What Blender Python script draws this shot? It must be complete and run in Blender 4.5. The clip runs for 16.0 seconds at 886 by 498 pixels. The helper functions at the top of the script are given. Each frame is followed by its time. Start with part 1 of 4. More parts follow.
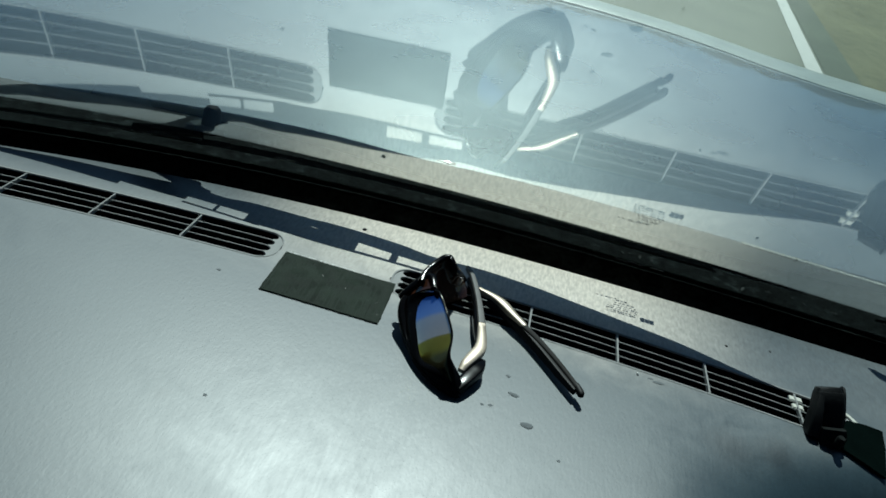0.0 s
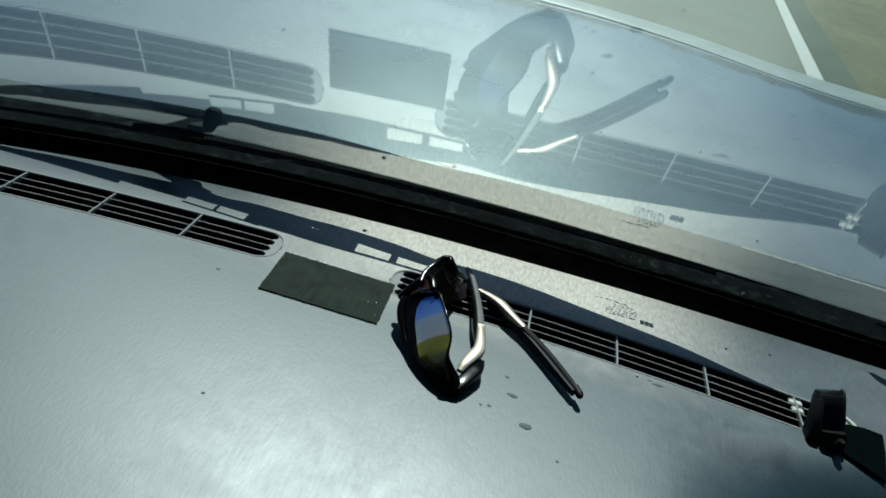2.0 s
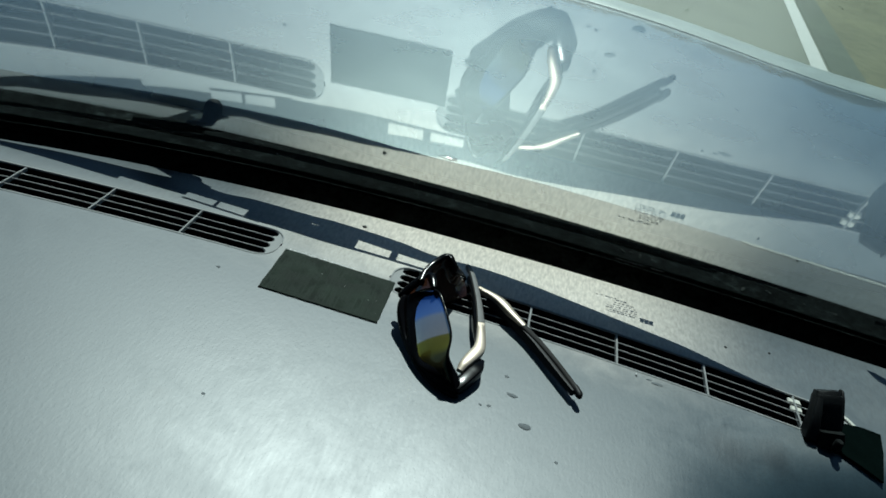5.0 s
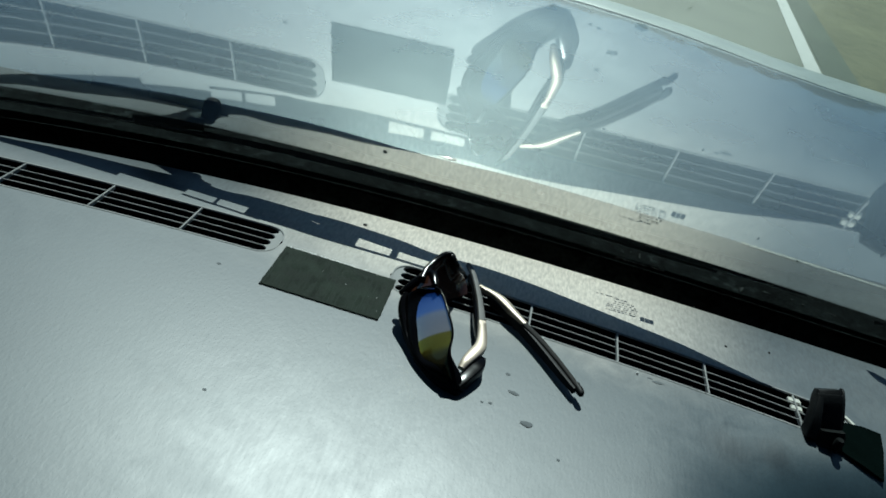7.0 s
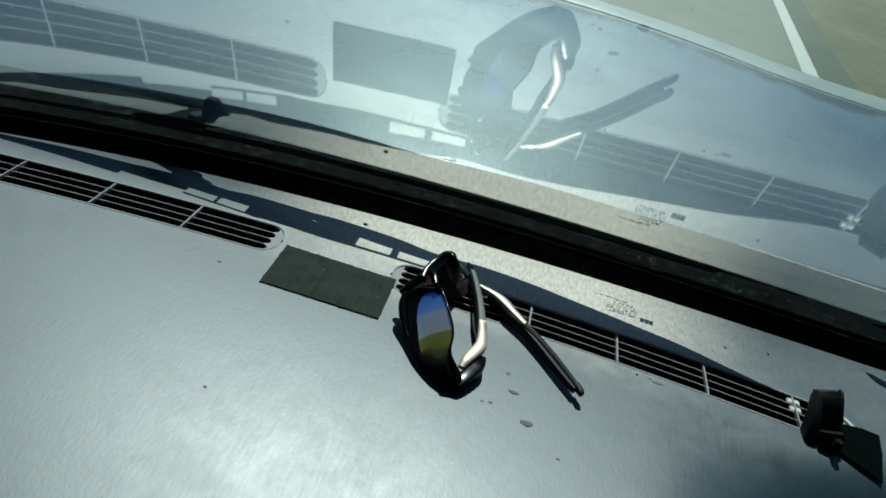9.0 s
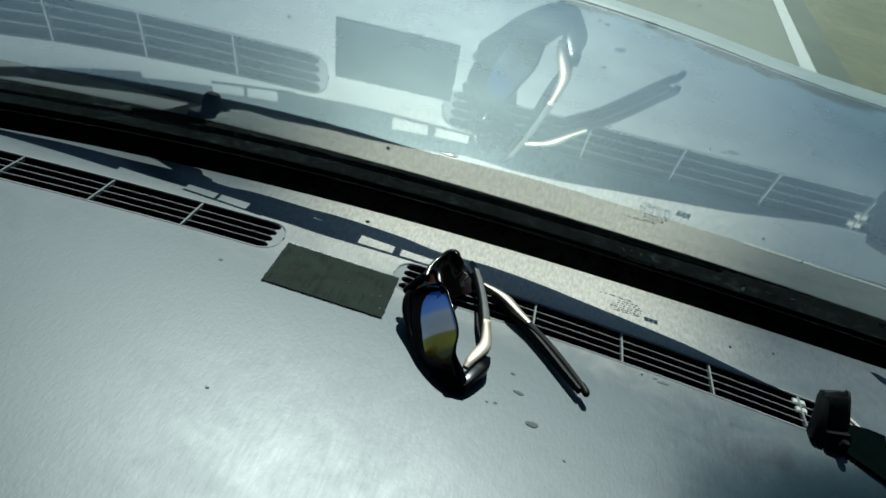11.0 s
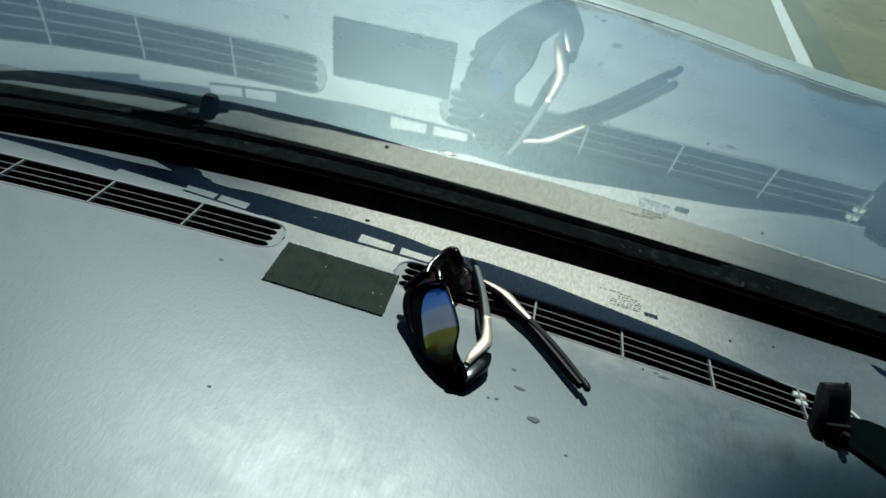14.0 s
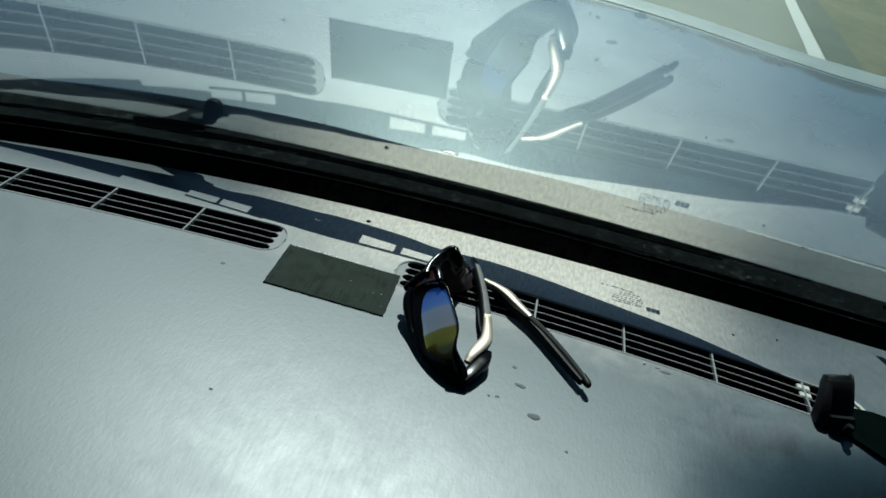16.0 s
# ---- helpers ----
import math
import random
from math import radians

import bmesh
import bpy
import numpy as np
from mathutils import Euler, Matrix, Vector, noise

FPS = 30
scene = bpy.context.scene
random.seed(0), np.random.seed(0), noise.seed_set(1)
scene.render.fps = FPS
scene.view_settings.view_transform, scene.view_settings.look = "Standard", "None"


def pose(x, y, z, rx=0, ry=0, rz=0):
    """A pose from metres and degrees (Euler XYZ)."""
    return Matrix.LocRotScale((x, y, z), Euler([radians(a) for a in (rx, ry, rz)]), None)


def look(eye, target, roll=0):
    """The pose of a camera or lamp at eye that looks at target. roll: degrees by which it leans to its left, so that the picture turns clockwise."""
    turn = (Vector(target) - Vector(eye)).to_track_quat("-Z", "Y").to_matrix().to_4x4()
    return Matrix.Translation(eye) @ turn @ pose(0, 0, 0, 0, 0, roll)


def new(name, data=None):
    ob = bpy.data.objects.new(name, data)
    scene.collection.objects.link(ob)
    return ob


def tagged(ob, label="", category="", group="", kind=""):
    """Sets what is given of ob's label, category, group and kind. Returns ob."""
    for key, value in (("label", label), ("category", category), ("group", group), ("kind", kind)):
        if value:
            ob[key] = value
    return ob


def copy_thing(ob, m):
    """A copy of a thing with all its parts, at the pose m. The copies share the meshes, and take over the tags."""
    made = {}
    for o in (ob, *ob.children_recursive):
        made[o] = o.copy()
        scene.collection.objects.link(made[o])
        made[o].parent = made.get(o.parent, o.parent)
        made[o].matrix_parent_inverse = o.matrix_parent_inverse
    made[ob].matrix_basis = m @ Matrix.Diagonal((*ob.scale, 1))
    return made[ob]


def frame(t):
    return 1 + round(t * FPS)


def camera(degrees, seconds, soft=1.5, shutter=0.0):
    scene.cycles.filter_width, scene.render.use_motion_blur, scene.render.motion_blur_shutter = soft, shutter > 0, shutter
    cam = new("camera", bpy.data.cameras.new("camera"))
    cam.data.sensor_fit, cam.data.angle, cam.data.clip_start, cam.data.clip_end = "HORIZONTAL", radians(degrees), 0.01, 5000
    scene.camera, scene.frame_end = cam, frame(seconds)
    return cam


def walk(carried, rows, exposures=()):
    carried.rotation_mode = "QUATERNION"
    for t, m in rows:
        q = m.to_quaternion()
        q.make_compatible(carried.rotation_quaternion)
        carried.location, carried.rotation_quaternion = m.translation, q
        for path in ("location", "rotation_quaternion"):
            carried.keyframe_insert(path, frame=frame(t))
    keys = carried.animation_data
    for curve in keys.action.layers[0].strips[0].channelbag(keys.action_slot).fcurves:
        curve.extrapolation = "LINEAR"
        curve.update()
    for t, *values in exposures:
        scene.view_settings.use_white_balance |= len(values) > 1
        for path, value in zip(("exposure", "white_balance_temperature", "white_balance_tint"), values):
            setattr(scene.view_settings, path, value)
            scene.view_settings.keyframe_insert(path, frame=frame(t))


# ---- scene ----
cam = camera(60.0, 16.0, soft=1.65)
walk(cam, [
    (0.0, look((-0.0565, -0.5327, 0.3759), (-0.0928, 0.0716, 0.0245), 14.96)),
    (0.5, look((-0.0574, -0.5323, 0.3765), (-0.0927, 0.0716, 0.0244), 15.12)),
    (1.0, look((-0.0661, -0.5328, 0.3750), (-0.0917, 0.0718, 0.0230), 16.03)),
    (1.5, look((-0.0604, -0.5299, 0.3768), (-0.0926, 0.0731, 0.0229), 15.76)),
    (2.0, look((-0.0537, -0.5346, 0.3719), (-0.0929, 0.0723, 0.0253), 15.13)),
    (2.5, look((-0.0529, -0.5362, 0.3706), (-0.0925, 0.0710, 0.0246), 14.82)),
    (3.0, look((-0.0604, -0.5318, 0.3761), (-0.0920, 0.0716, 0.0228), 15.54)),
    (3.5, look((-0.0605, -0.5294, 0.3803), (-0.0918, 0.0719, 0.0233), 15.98)),
    (6.0, look((-0.0559, -0.5276, 0.3809), (-0.0928, 0.0722, 0.0218), 15.35)),
    (6.5, look((-0.0568, -0.5260, 0.3810), (-0.0928, 0.0727, 0.0201), 15.46)),
    (7.0, look((-0.0611, -0.5309, 0.3752), (-0.0927, 0.0719, 0.0207), 15.95)),
    (7.5, look((-0.0643, -0.5410, 0.3667), (-0.0925, 0.0693, 0.0249), 15.95)),
    (8.0, look((-0.0600, -0.5382, 0.3725), (-0.0925, 0.0690, 0.0256), 15.49)),
    (8.5, look((-0.0577, -0.5325, 0.3755), (-0.0918, 0.0714, 0.0230), 15.53)),
    (9.0, look((-0.0626, -0.5333, 0.3726), (-0.0929, 0.0711, 0.0207), 16.34)),
    (11.5, look((-0.0697, -0.5258, 0.3703), (-0.0951, 0.0764, 0.0143), 16.66)),
    (12.0, look((-0.0566, -0.5325, 0.3710), (-0.0950, 0.0694, 0.0157), 13.99)),
    (12.5, look((-0.0599, -0.5200, 0.3869), (-0.0958, 0.0740, 0.0184), 15.77)),
    (13.0, look((-0.0558, -0.5227, 0.3812), (-0.0959, 0.0735, 0.0165), 14.53)),
    (13.5, look((-0.0693, -0.5178, 0.3823), (-0.0954, 0.0790, 0.0175), 17.30)),
    (14.0, look((-0.0688, -0.5297, 0.3690), (-0.0945, 0.0732, 0.0142), 16.01)),
    (14.5, look((-0.0566, -0.5277, 0.3782), (-0.0957, 0.0702, 0.0163), 14.10)),
    (15.0, look((-0.0657, -0.5312, 0.3694), (-0.0951, 0.0715, 0.0147), 15.44)),
    (15.5, look((-0.0565, -0.5280, 0.3775), (-0.0952, 0.0699, 0.0154), 13.93)),
    (16.0, look((-0.0585, -0.5300, 0.3736), (-0.0947, 0.0701, 0.0151), 14.37)),
], exposures=((0.0, 0.0, 5550, -7), (16.0, 0.0, 5550, -7)))

# ---- light ----
SUN = Vector((-0.08, 0.62, 0.835)).normalized()
world = bpy.data.worlds.new("sky")
scene.world = world
world.use_nodes = True
wn = world.node_tree.nodes
sky = wn.new("ShaderNodeTexSky")
sky.sky_type, sky.sun_disc = "NISHITA", False
sky.sun_elevation = math.asin(SUN.z)
sky.sun_rotation = math.atan2(SUN.x, SUN.y)
world.node_tree.links.new(sky.outputs[0], wn["Background"].inputs[0])
sky.air_density, sky.dust_density, sky.ozone_density, sky.altitude = 0.85, 0.25, 0.8, 500
wn["Background"].inputs[1].default_value = 0.05
sun_data = bpy.data.lights.new("sun", "SUN")
sun_data.energy, sun_data.angle, sun_data.color = 5.0, radians(0.55), (0.98, 0.94, 0.848)
sun = new("sun", sun_data)
sun.matrix_world = look(SUN * 20, (0, 0, 0))


# ---- materials ----
def material(name):
    m = bpy.data.materials.new(name)
    m.use_nodes = True
    return m, m.node_tree.nodes, m.node_tree.links, m.node_tree.nodes["Principled BSDF"]


def plain(name, colour, rough=0.5, metal=0.0, var=0.12, scale=40.0, bump=0.0, bump_scale=600.0, spec=0.5, fine=900.0,
          rough_var=0.08, coat=0.0, coat_rough=0.1):
    """Colour varied at two scales, with uneven gloss and fine relief."""
    m, n, l, b = material(name)
    tc = n.new("ShaderNodeTexCoord")
    a = n.new("ShaderNodeTexNoise")
    a.inputs["Scale"].default_value, a.inputs["Detail"].default_value = scale, 5
    c = n.new("ShaderNodeTexNoise")
    c.inputs["Scale"].default_value, c.inputs["Detail"].default_value = fine, 3
    for t in (a, c):
        l.new(tc.outputs["Object"], t.inputs["Vector"])
    mix = n.new("ShaderNodeMath")
    mix.operation = "MULTIPLY_ADD"
    l.new(c.outputs["Fac"], mix.inputs[0])
    mix.inputs[1].default_value = 0.5
    half = n.new("ShaderNodeMath")
    half.operation = "MULTIPLY"
    l.new(a.outputs["Fac"], half.inputs[0])
    half.inputs[1].default_value = 0.5
    l.new(half.outputs[0], mix.inputs[2])
    ramp = n.new("ShaderNodeMapRange")
    ramp.inputs["From Min"].default_value, ramp.inputs["From Max"].default_value = 0.3, 0.7
    l.new(mix.outputs[0], ramp.inputs["Value"])
    mx = n.new("ShaderNodeMix")
    mx.data_type = "RGBA"
    mx.inputs["A"].default_value = (*[v * (1 - var) for v in colour], 1)
    mx.inputs["B"].default_value = (*[min(1, v * (1 + var)) for v in colour], 1)
    l.new(ramp.outputs[0], mx.inputs["Factor"])
    l.new(mx.outputs["Result"], b.inputs["Base Color"])
    rr = n.new("ShaderNodeMapRange")
    rr.inputs["To Min"].default_value, rr.inputs["To Max"].default_value = max(0.02, rough - rough_var), min(1, rough + rough_var)
    l.new(a.outputs["Fac"], rr.inputs["Value"])
    l.new(rr.outputs[0], b.inputs["Roughness"])
    b.inputs["Metallic"].default_value = metal
    b.inputs["Specular IOR Level"].default_value = spec
    b.inputs["Coat Weight"].default_value, b.inputs["Coat Roughness"].default_value = coat, coat_rough
    if bump:
        g = n.new("ShaderNodeTexNoise")
        g.inputs["Scale"].default_value, g.inputs["Detail"].default_value = bump_scale, 4
        l.new(tc.outputs["Object"], g.inputs["Vector"])
        bp = n.new("ShaderNodeBump")
        bp.inputs["Strength"].default_value, bp.inputs["Distance"].default_value = bump, 0.4 / bump_scale
        l.new(g.outputs["Fac"], bp.inputs["Height"])
        l.new(bp.outputs[0], b.inputs["Normal"])
    return m


def dash_plastic():
    """Dark grey dashboard vinyl with a broad satin sheen, dust with painted-in sunlight, and faint smears."""
    m, n, l, b = material("dash_plastic")
    tc = n.new("ShaderNodeTexCoord")

    def tex(scale, detail, rough=0.5, dist=0.0, stretch=None):
        t = n.new("ShaderNodeTexNoise")
        t.inputs["Scale"].default_value, t.inputs["Detail"].default_value = scale, detail
        t.inputs["Roughness"].default_value, t.inputs["Distortion"].default_value = rough, dist
        if stretch:
            mp = n.new("ShaderNodeMapping")
            mp.inputs["Scale"].default_value = stretch
            l.new(tc.outputs["Object"], mp.inputs[0])
            l.new(mp.outputs[0], t.inputs["Vector"])
        else:
            l.new(tc.outputs["Object"], t.inputs["Vector"])
        return t

    def spread(t, lo, hi, a=0.3, c=0.7):
        r = n.new("ShaderNodeMapRange")
        r.inputs["From Min"].default_value, r.inputs["From Max"].default_value = a, c
        r.inputs["To Min"].default_value, r.inputs["To Max"].default_value = lo, hi
        l.new(t.outputs["Fac"], r.inputs["Value"])
        return r

    dust, smear, grain, streak = tex(7, 8, 0.62), tex(26, 5, 0.6, 1.2), tex(420, 5), tex(60, 4, 0.6, 0.0, (6, 0.8, 1))
    mx = n.new("ShaderNodeMix")
    mx.data_type = "RGBA"
    mx.inputs["A"].default_value, mx.inputs["B"].default_value = (0.017, 0.031, 0.040, 1), (0.029, 0.047, 0.056, 1)
    l.new(spread(dust, 0, 1).outputs[0], mx.inputs["Factor"])
    # pale dust towards the windscreen, its colour also carrying the strip's sunlit brightness
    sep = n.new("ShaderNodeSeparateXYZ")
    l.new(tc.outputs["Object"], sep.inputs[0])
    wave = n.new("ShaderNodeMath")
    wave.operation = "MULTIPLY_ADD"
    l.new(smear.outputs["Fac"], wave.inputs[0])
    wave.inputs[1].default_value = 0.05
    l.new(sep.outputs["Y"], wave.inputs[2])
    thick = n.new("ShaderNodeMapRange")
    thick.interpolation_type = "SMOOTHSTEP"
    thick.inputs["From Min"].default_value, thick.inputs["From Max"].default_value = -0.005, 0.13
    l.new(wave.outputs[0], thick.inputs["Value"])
    # fading the dust to both sides paints in the sunlight's fall-off
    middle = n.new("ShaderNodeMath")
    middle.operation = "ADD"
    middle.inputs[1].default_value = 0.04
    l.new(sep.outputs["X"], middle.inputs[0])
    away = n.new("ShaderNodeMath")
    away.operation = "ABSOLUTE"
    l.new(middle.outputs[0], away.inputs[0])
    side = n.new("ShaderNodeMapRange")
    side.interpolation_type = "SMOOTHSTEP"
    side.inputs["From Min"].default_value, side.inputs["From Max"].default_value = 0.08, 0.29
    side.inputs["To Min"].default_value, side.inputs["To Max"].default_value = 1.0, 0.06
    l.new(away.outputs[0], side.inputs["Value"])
    dust_light = n.new("ShaderNodeMath")
    dust_light.operation = "MULTIPLY"
    l.new(thick.outputs[0], dust_light.inputs[0])
    l.new(side.outputs[0], dust_light.inputs[1])
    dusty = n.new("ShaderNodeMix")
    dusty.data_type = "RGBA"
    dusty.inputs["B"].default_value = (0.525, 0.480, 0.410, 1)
    l.new(dust_light.outputs[0], dusty.inputs["Factor"])
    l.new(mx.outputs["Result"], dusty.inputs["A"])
    mx2 = n.new("ShaderNodeMix")
    mx2.data_type, mx2.blend_type = "RGBA", "MULTIPLY"
    mx2.inputs["Factor"].default_value = 1
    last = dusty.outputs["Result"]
    # faint smears, and two broader, darker spots beside the holder
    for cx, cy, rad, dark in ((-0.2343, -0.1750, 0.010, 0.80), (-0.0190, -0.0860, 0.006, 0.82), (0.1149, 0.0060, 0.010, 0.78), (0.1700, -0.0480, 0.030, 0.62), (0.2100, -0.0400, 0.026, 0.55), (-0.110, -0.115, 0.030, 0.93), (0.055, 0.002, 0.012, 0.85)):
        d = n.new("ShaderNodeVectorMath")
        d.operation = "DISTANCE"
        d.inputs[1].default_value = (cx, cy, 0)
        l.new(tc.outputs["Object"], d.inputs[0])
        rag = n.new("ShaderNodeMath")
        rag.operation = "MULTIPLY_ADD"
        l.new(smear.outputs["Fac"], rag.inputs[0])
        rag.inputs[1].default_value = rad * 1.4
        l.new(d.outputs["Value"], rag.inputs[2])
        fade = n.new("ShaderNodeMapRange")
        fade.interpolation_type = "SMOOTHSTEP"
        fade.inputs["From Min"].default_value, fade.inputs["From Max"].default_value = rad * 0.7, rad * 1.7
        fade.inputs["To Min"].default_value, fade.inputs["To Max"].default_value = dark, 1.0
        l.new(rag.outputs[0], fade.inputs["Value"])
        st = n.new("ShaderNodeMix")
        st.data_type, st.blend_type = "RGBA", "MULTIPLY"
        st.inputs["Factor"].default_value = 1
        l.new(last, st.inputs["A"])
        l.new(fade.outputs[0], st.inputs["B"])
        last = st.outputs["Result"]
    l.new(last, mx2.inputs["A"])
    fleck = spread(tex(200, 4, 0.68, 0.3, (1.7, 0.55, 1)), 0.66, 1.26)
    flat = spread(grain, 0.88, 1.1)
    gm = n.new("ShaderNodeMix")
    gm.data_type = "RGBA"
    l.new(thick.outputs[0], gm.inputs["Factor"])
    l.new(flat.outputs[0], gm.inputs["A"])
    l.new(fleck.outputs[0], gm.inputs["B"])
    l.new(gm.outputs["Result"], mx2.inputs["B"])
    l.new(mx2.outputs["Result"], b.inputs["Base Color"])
    add = n.new("ShaderNodeMath")
    add.operation = "ADD"
    l.new(spread(smear, 0.42, 0.46).outputs[0], add.inputs[0])
    l.new(spread(streak, -0.012, 0.016).outputs[0], add.inputs[1])
    # rubbed smooth by hands beside the holder, so the sheen falls off sooner
    reach = n.new("ShaderNodeVectorMath")
    reach.operation = "DISTANCE"
    reach.inputs[1].default_value = (0.235, -0.085, 0)
    l.new(tc.outputs["Object"], reach.inputs[0])
    edge = n.new("ShaderNodeMath")
    edge.operation = "MULTIPLY_ADD"
    edge.inputs[1].default_value = 0.06
    l.new(smear.outputs["Fac"], edge.inputs[0])
    l.new(reach.outputs["Value"], edge.inputs[2])
    rub = n.new("ShaderNodeMapRange")
    rub.interpolation_type = "SMOOTHSTEP"
    rub.inputs["From Min"].default_value, rub.inputs["From Max"].default_value = 0.07, 0.26
    rub.inputs["To Min"].default_value, rub.inputs["To Max"].default_value = -0.10, 0.0
    l.new(edge.outputs[0], rub.inputs["Value"])
    blotch = n.new("ShaderNodeMath")
    blotch.operation = "ADD"
    l.new(spread(dust, -0.016, 0.016).outputs[0], blotch.inputs[0])
    l.new(rub.outputs[0], blotch.inputs[1])
    worn = n.new("ShaderNodeMath")
    worn.operation = "ADD"
    l.new(add.outputs[0], worn.inputs[0])
    l.new(blotch.outputs[0], worn.inputs[1])
    l.new(worn.outputs[0], b.inputs["Roughness"])
    b.inputs["IOR"].default_value = 1.50
    # the grain runs fore and aft, so the sheen spreads sideways
    across = n.new("ShaderNodeCombineXYZ")
    across.inputs["X"].default_value = 1
    b.inputs["Anisotropic"].default_value = 0.50
    l.new(across.outputs[0], b.inputs["Tangent"])
    b.inputs["Sheen Weight"].default_value, b.inputs["Sheen Roughness"].default_value = 0.04, 0.40
    b.inputs["Sheen Tint"].default_value = (1.0, 0.97, 0.92, 1)
    b.inputs["Specular IOR Level"].default_value = 0.73
    # leathery pebble grain with finer tooth
    pebble = tex(400, 2, 0.5, 0.6, (1.0, 0.42, 1))
    mixb = n.new("ShaderNodeMath")
    mixb.operation = "MULTIPLY_ADD"
    mixb.inputs[1].default_value = 0.12
    l.new(grain.outputs["Fac"], mixb.inputs[0])
    l.new(pebble.outputs["Fac"], mixb.inputs[2])
    bp = n.new("ShaderNodeBump")
    bp.inputs["Strength"].default_value, bp.inputs["Distance"].default_value = 0.068, 0.0008
    l.new(mixb.outputs[0], bp.inputs["Height"])
    l.new(bp.outputs[0], b.inputs["Normal"])
    return m


def windscreen_glass():
    """Inner face of a tinted windscreen: clear, with the mirror of both its faces growing towards grazing angles."""
    m, n, l, b = material("windscreen_glass")
    n.remove(b)
    clear = n.new("ShaderNodeBsdfTransparent")
    clear.inputs[0].default_value = (0.925, 0.96, 0.915, 1)
    gloss = n.new("ShaderNodeBsdfGlossy")
    gloss.inputs["Roughness"].default_value = 0.024
    gloss.inputs["Color"].default_value = (0.95, 0.965, 0.945, 1)
    fr = n.new("ShaderNodeFresnel")
    fr.inputs["IOR"].default_value = 1.52
    one = n.new("ShaderNodeMath")
    one.operation = "ADD"
    one.inputs[1].default_value = 1
    two = n.new("ShaderNodeMath")
    two.operation = "MULTIPLY"
    two.inputs[1].default_value = 2
    div = n.new("ShaderNodeMath")
    div.operation = "DIVIDE"
    l.new(fr.outputs[0], one.inputs[0])
    l.new(fr.outputs[0], two.inputs[0])
    l.new(two.outputs[0], div.inputs[0])
    l.new(one.outputs[0], div.inputs[1])
    mix = n.new("ShaderNodeMixShader")
    l.new(div.outputs[0], mix.inputs[0])
    l.new(clear.outputs[0], mix.inputs[1])
    l.new(gloss.outputs[0], mix.inputs[2])
    l.new(mix.outputs[0], n["Material Output"].inputs["Surface"])
    return m


def clear_face():
    m, n, l, b = material("windscreen_outer")
    n.remove(b)
    clear = n.new("ShaderNodeBsdfTransparent")
    clear.inputs[0].default_value = (0.97, 0.99, 0.985, 1)
    l.new(clear.outputs[0], n["Material Output"].inputs["Surface"])
    return m


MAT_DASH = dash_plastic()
MAT_BLACK = plain("black_plastic", (0.006, 0.007, 0.0075), 0.6, spec=0.15, var=0.3, bump=0.3)
# paler plastic that paints sunlight onto lit rims and edges
MAT_SUNLIT_PALE = plain("sunlit_pale", (0.46, 0.46, 0.40), 0.45, var=0.15, scale=120)
def dusty(m, dust, spread, grain):
    """Pale dust caught in blotches over a material."""
    n, l = m.node_tree.nodes, m.node_tree.links
    b = n["Principled BSDF"]
    old = b.inputs["Base Color"].links[0].from_socket
    tc = n.new("ShaderNodeTexCoord")
    parts = []
    for scale, low, high in ((spread, 0.46, 0.66), (grain, 0.50, 0.68)):
        t = n.new("ShaderNodeTexNoise")
        t.inputs["Scale"].default_value, t.inputs["Detail"].default_value = scale, 6
        l.new(tc.outputs["Object"], t.inputs["Vector"])
        r = n.new("ShaderNodeMapRange")
        r.inputs["From Min"].default_value, r.inputs["From Max"].default_value = low, high
        l.new(t.outputs["Fac"], r.inputs["Value"])
        parts.append(r)
    both = n.new("ShaderNodeMath")
    both.operation = "MULTIPLY"
    for k in (0, 1):
        l.new(parts[k].outputs[0], both.inputs[k])
    mx = n.new("ShaderNodeMix")
    mx.data_type = "RGBA"
    l.new(both.outputs[0], mx.inputs["Factor"])
    l.new(old, mx.inputs["A"])
    mx.inputs["B"].default_value = (*dust, 1)
    l.new(mx.outputs["Result"], b.inputs["Base Color"])
    return m


MAT_COWL = plain("weathered_cowl", (0.012, 0.015, 0.0148), 0.75, spec=0.05, var=1.0, scale=32, fine=150, bump=0.5, bump_scale=200)
dusty(MAT_COWL, (0.10, 0.118, 0.118), 14, 75)
MAT_DUCT = plain("duct_black", (0.004, 0.004, 0.005), 0.9, spec=0.05)
MAT_RUBBER = plain("rubber", (0.007, 0.0082, 0.0080), 0.8, spec=0.03, var=1.0, scale=45, fine=190, bump=0.3, bump_scale=300)
MAT_GRILLE = plain("grille_plastic", (0.24, 0.245, 0.24), 0.55, spec=0.10, var=0.1, bump=0.15)
MAT_MAT = plain("ribbed_mat", (0.014, 0.020, 0.0145), 0.85, spec=0.12, var=0.85, scale=55, bump=0.6, bump_scale=900)
MAT_RIB = plain("mat_rib", (0.014, 0.0205, 0.0148), 0.75, spec=0.12, var=0.8, scale=45)
# the mat's colour darkened for the dim corner by the holder
MAT_MAT_DIMMED = plain("dimmed_mat", (0.002, 0.004, 0.0036), 0.95, spec=0.0, var=0.3, scale=60, bump=0.5, bump_scale=900)
MAT_GLASS, MAT_OUTER = windscreen_glass(), clear_face()
MAT_PAINT = plain("bonnet_paint", (0.615, 0.675, 0.68), 0.278, metal=0.85, var=0.04, scale=6, rough_var=0.03, coat=1.0, coat_rough=0.02)
# paler than the bonnet paint: the front lip's gleam as colour
MAT_SUNLIT_LIP = plain("bonnet_edge", (0.42, 0.46, 0.44), 0.35, var=0.10, scale=15)
MAT_CHROME = plain("polished_metal", (0.85, 0.86, 0.84), 0.28, metal=0.8, var=0.05)
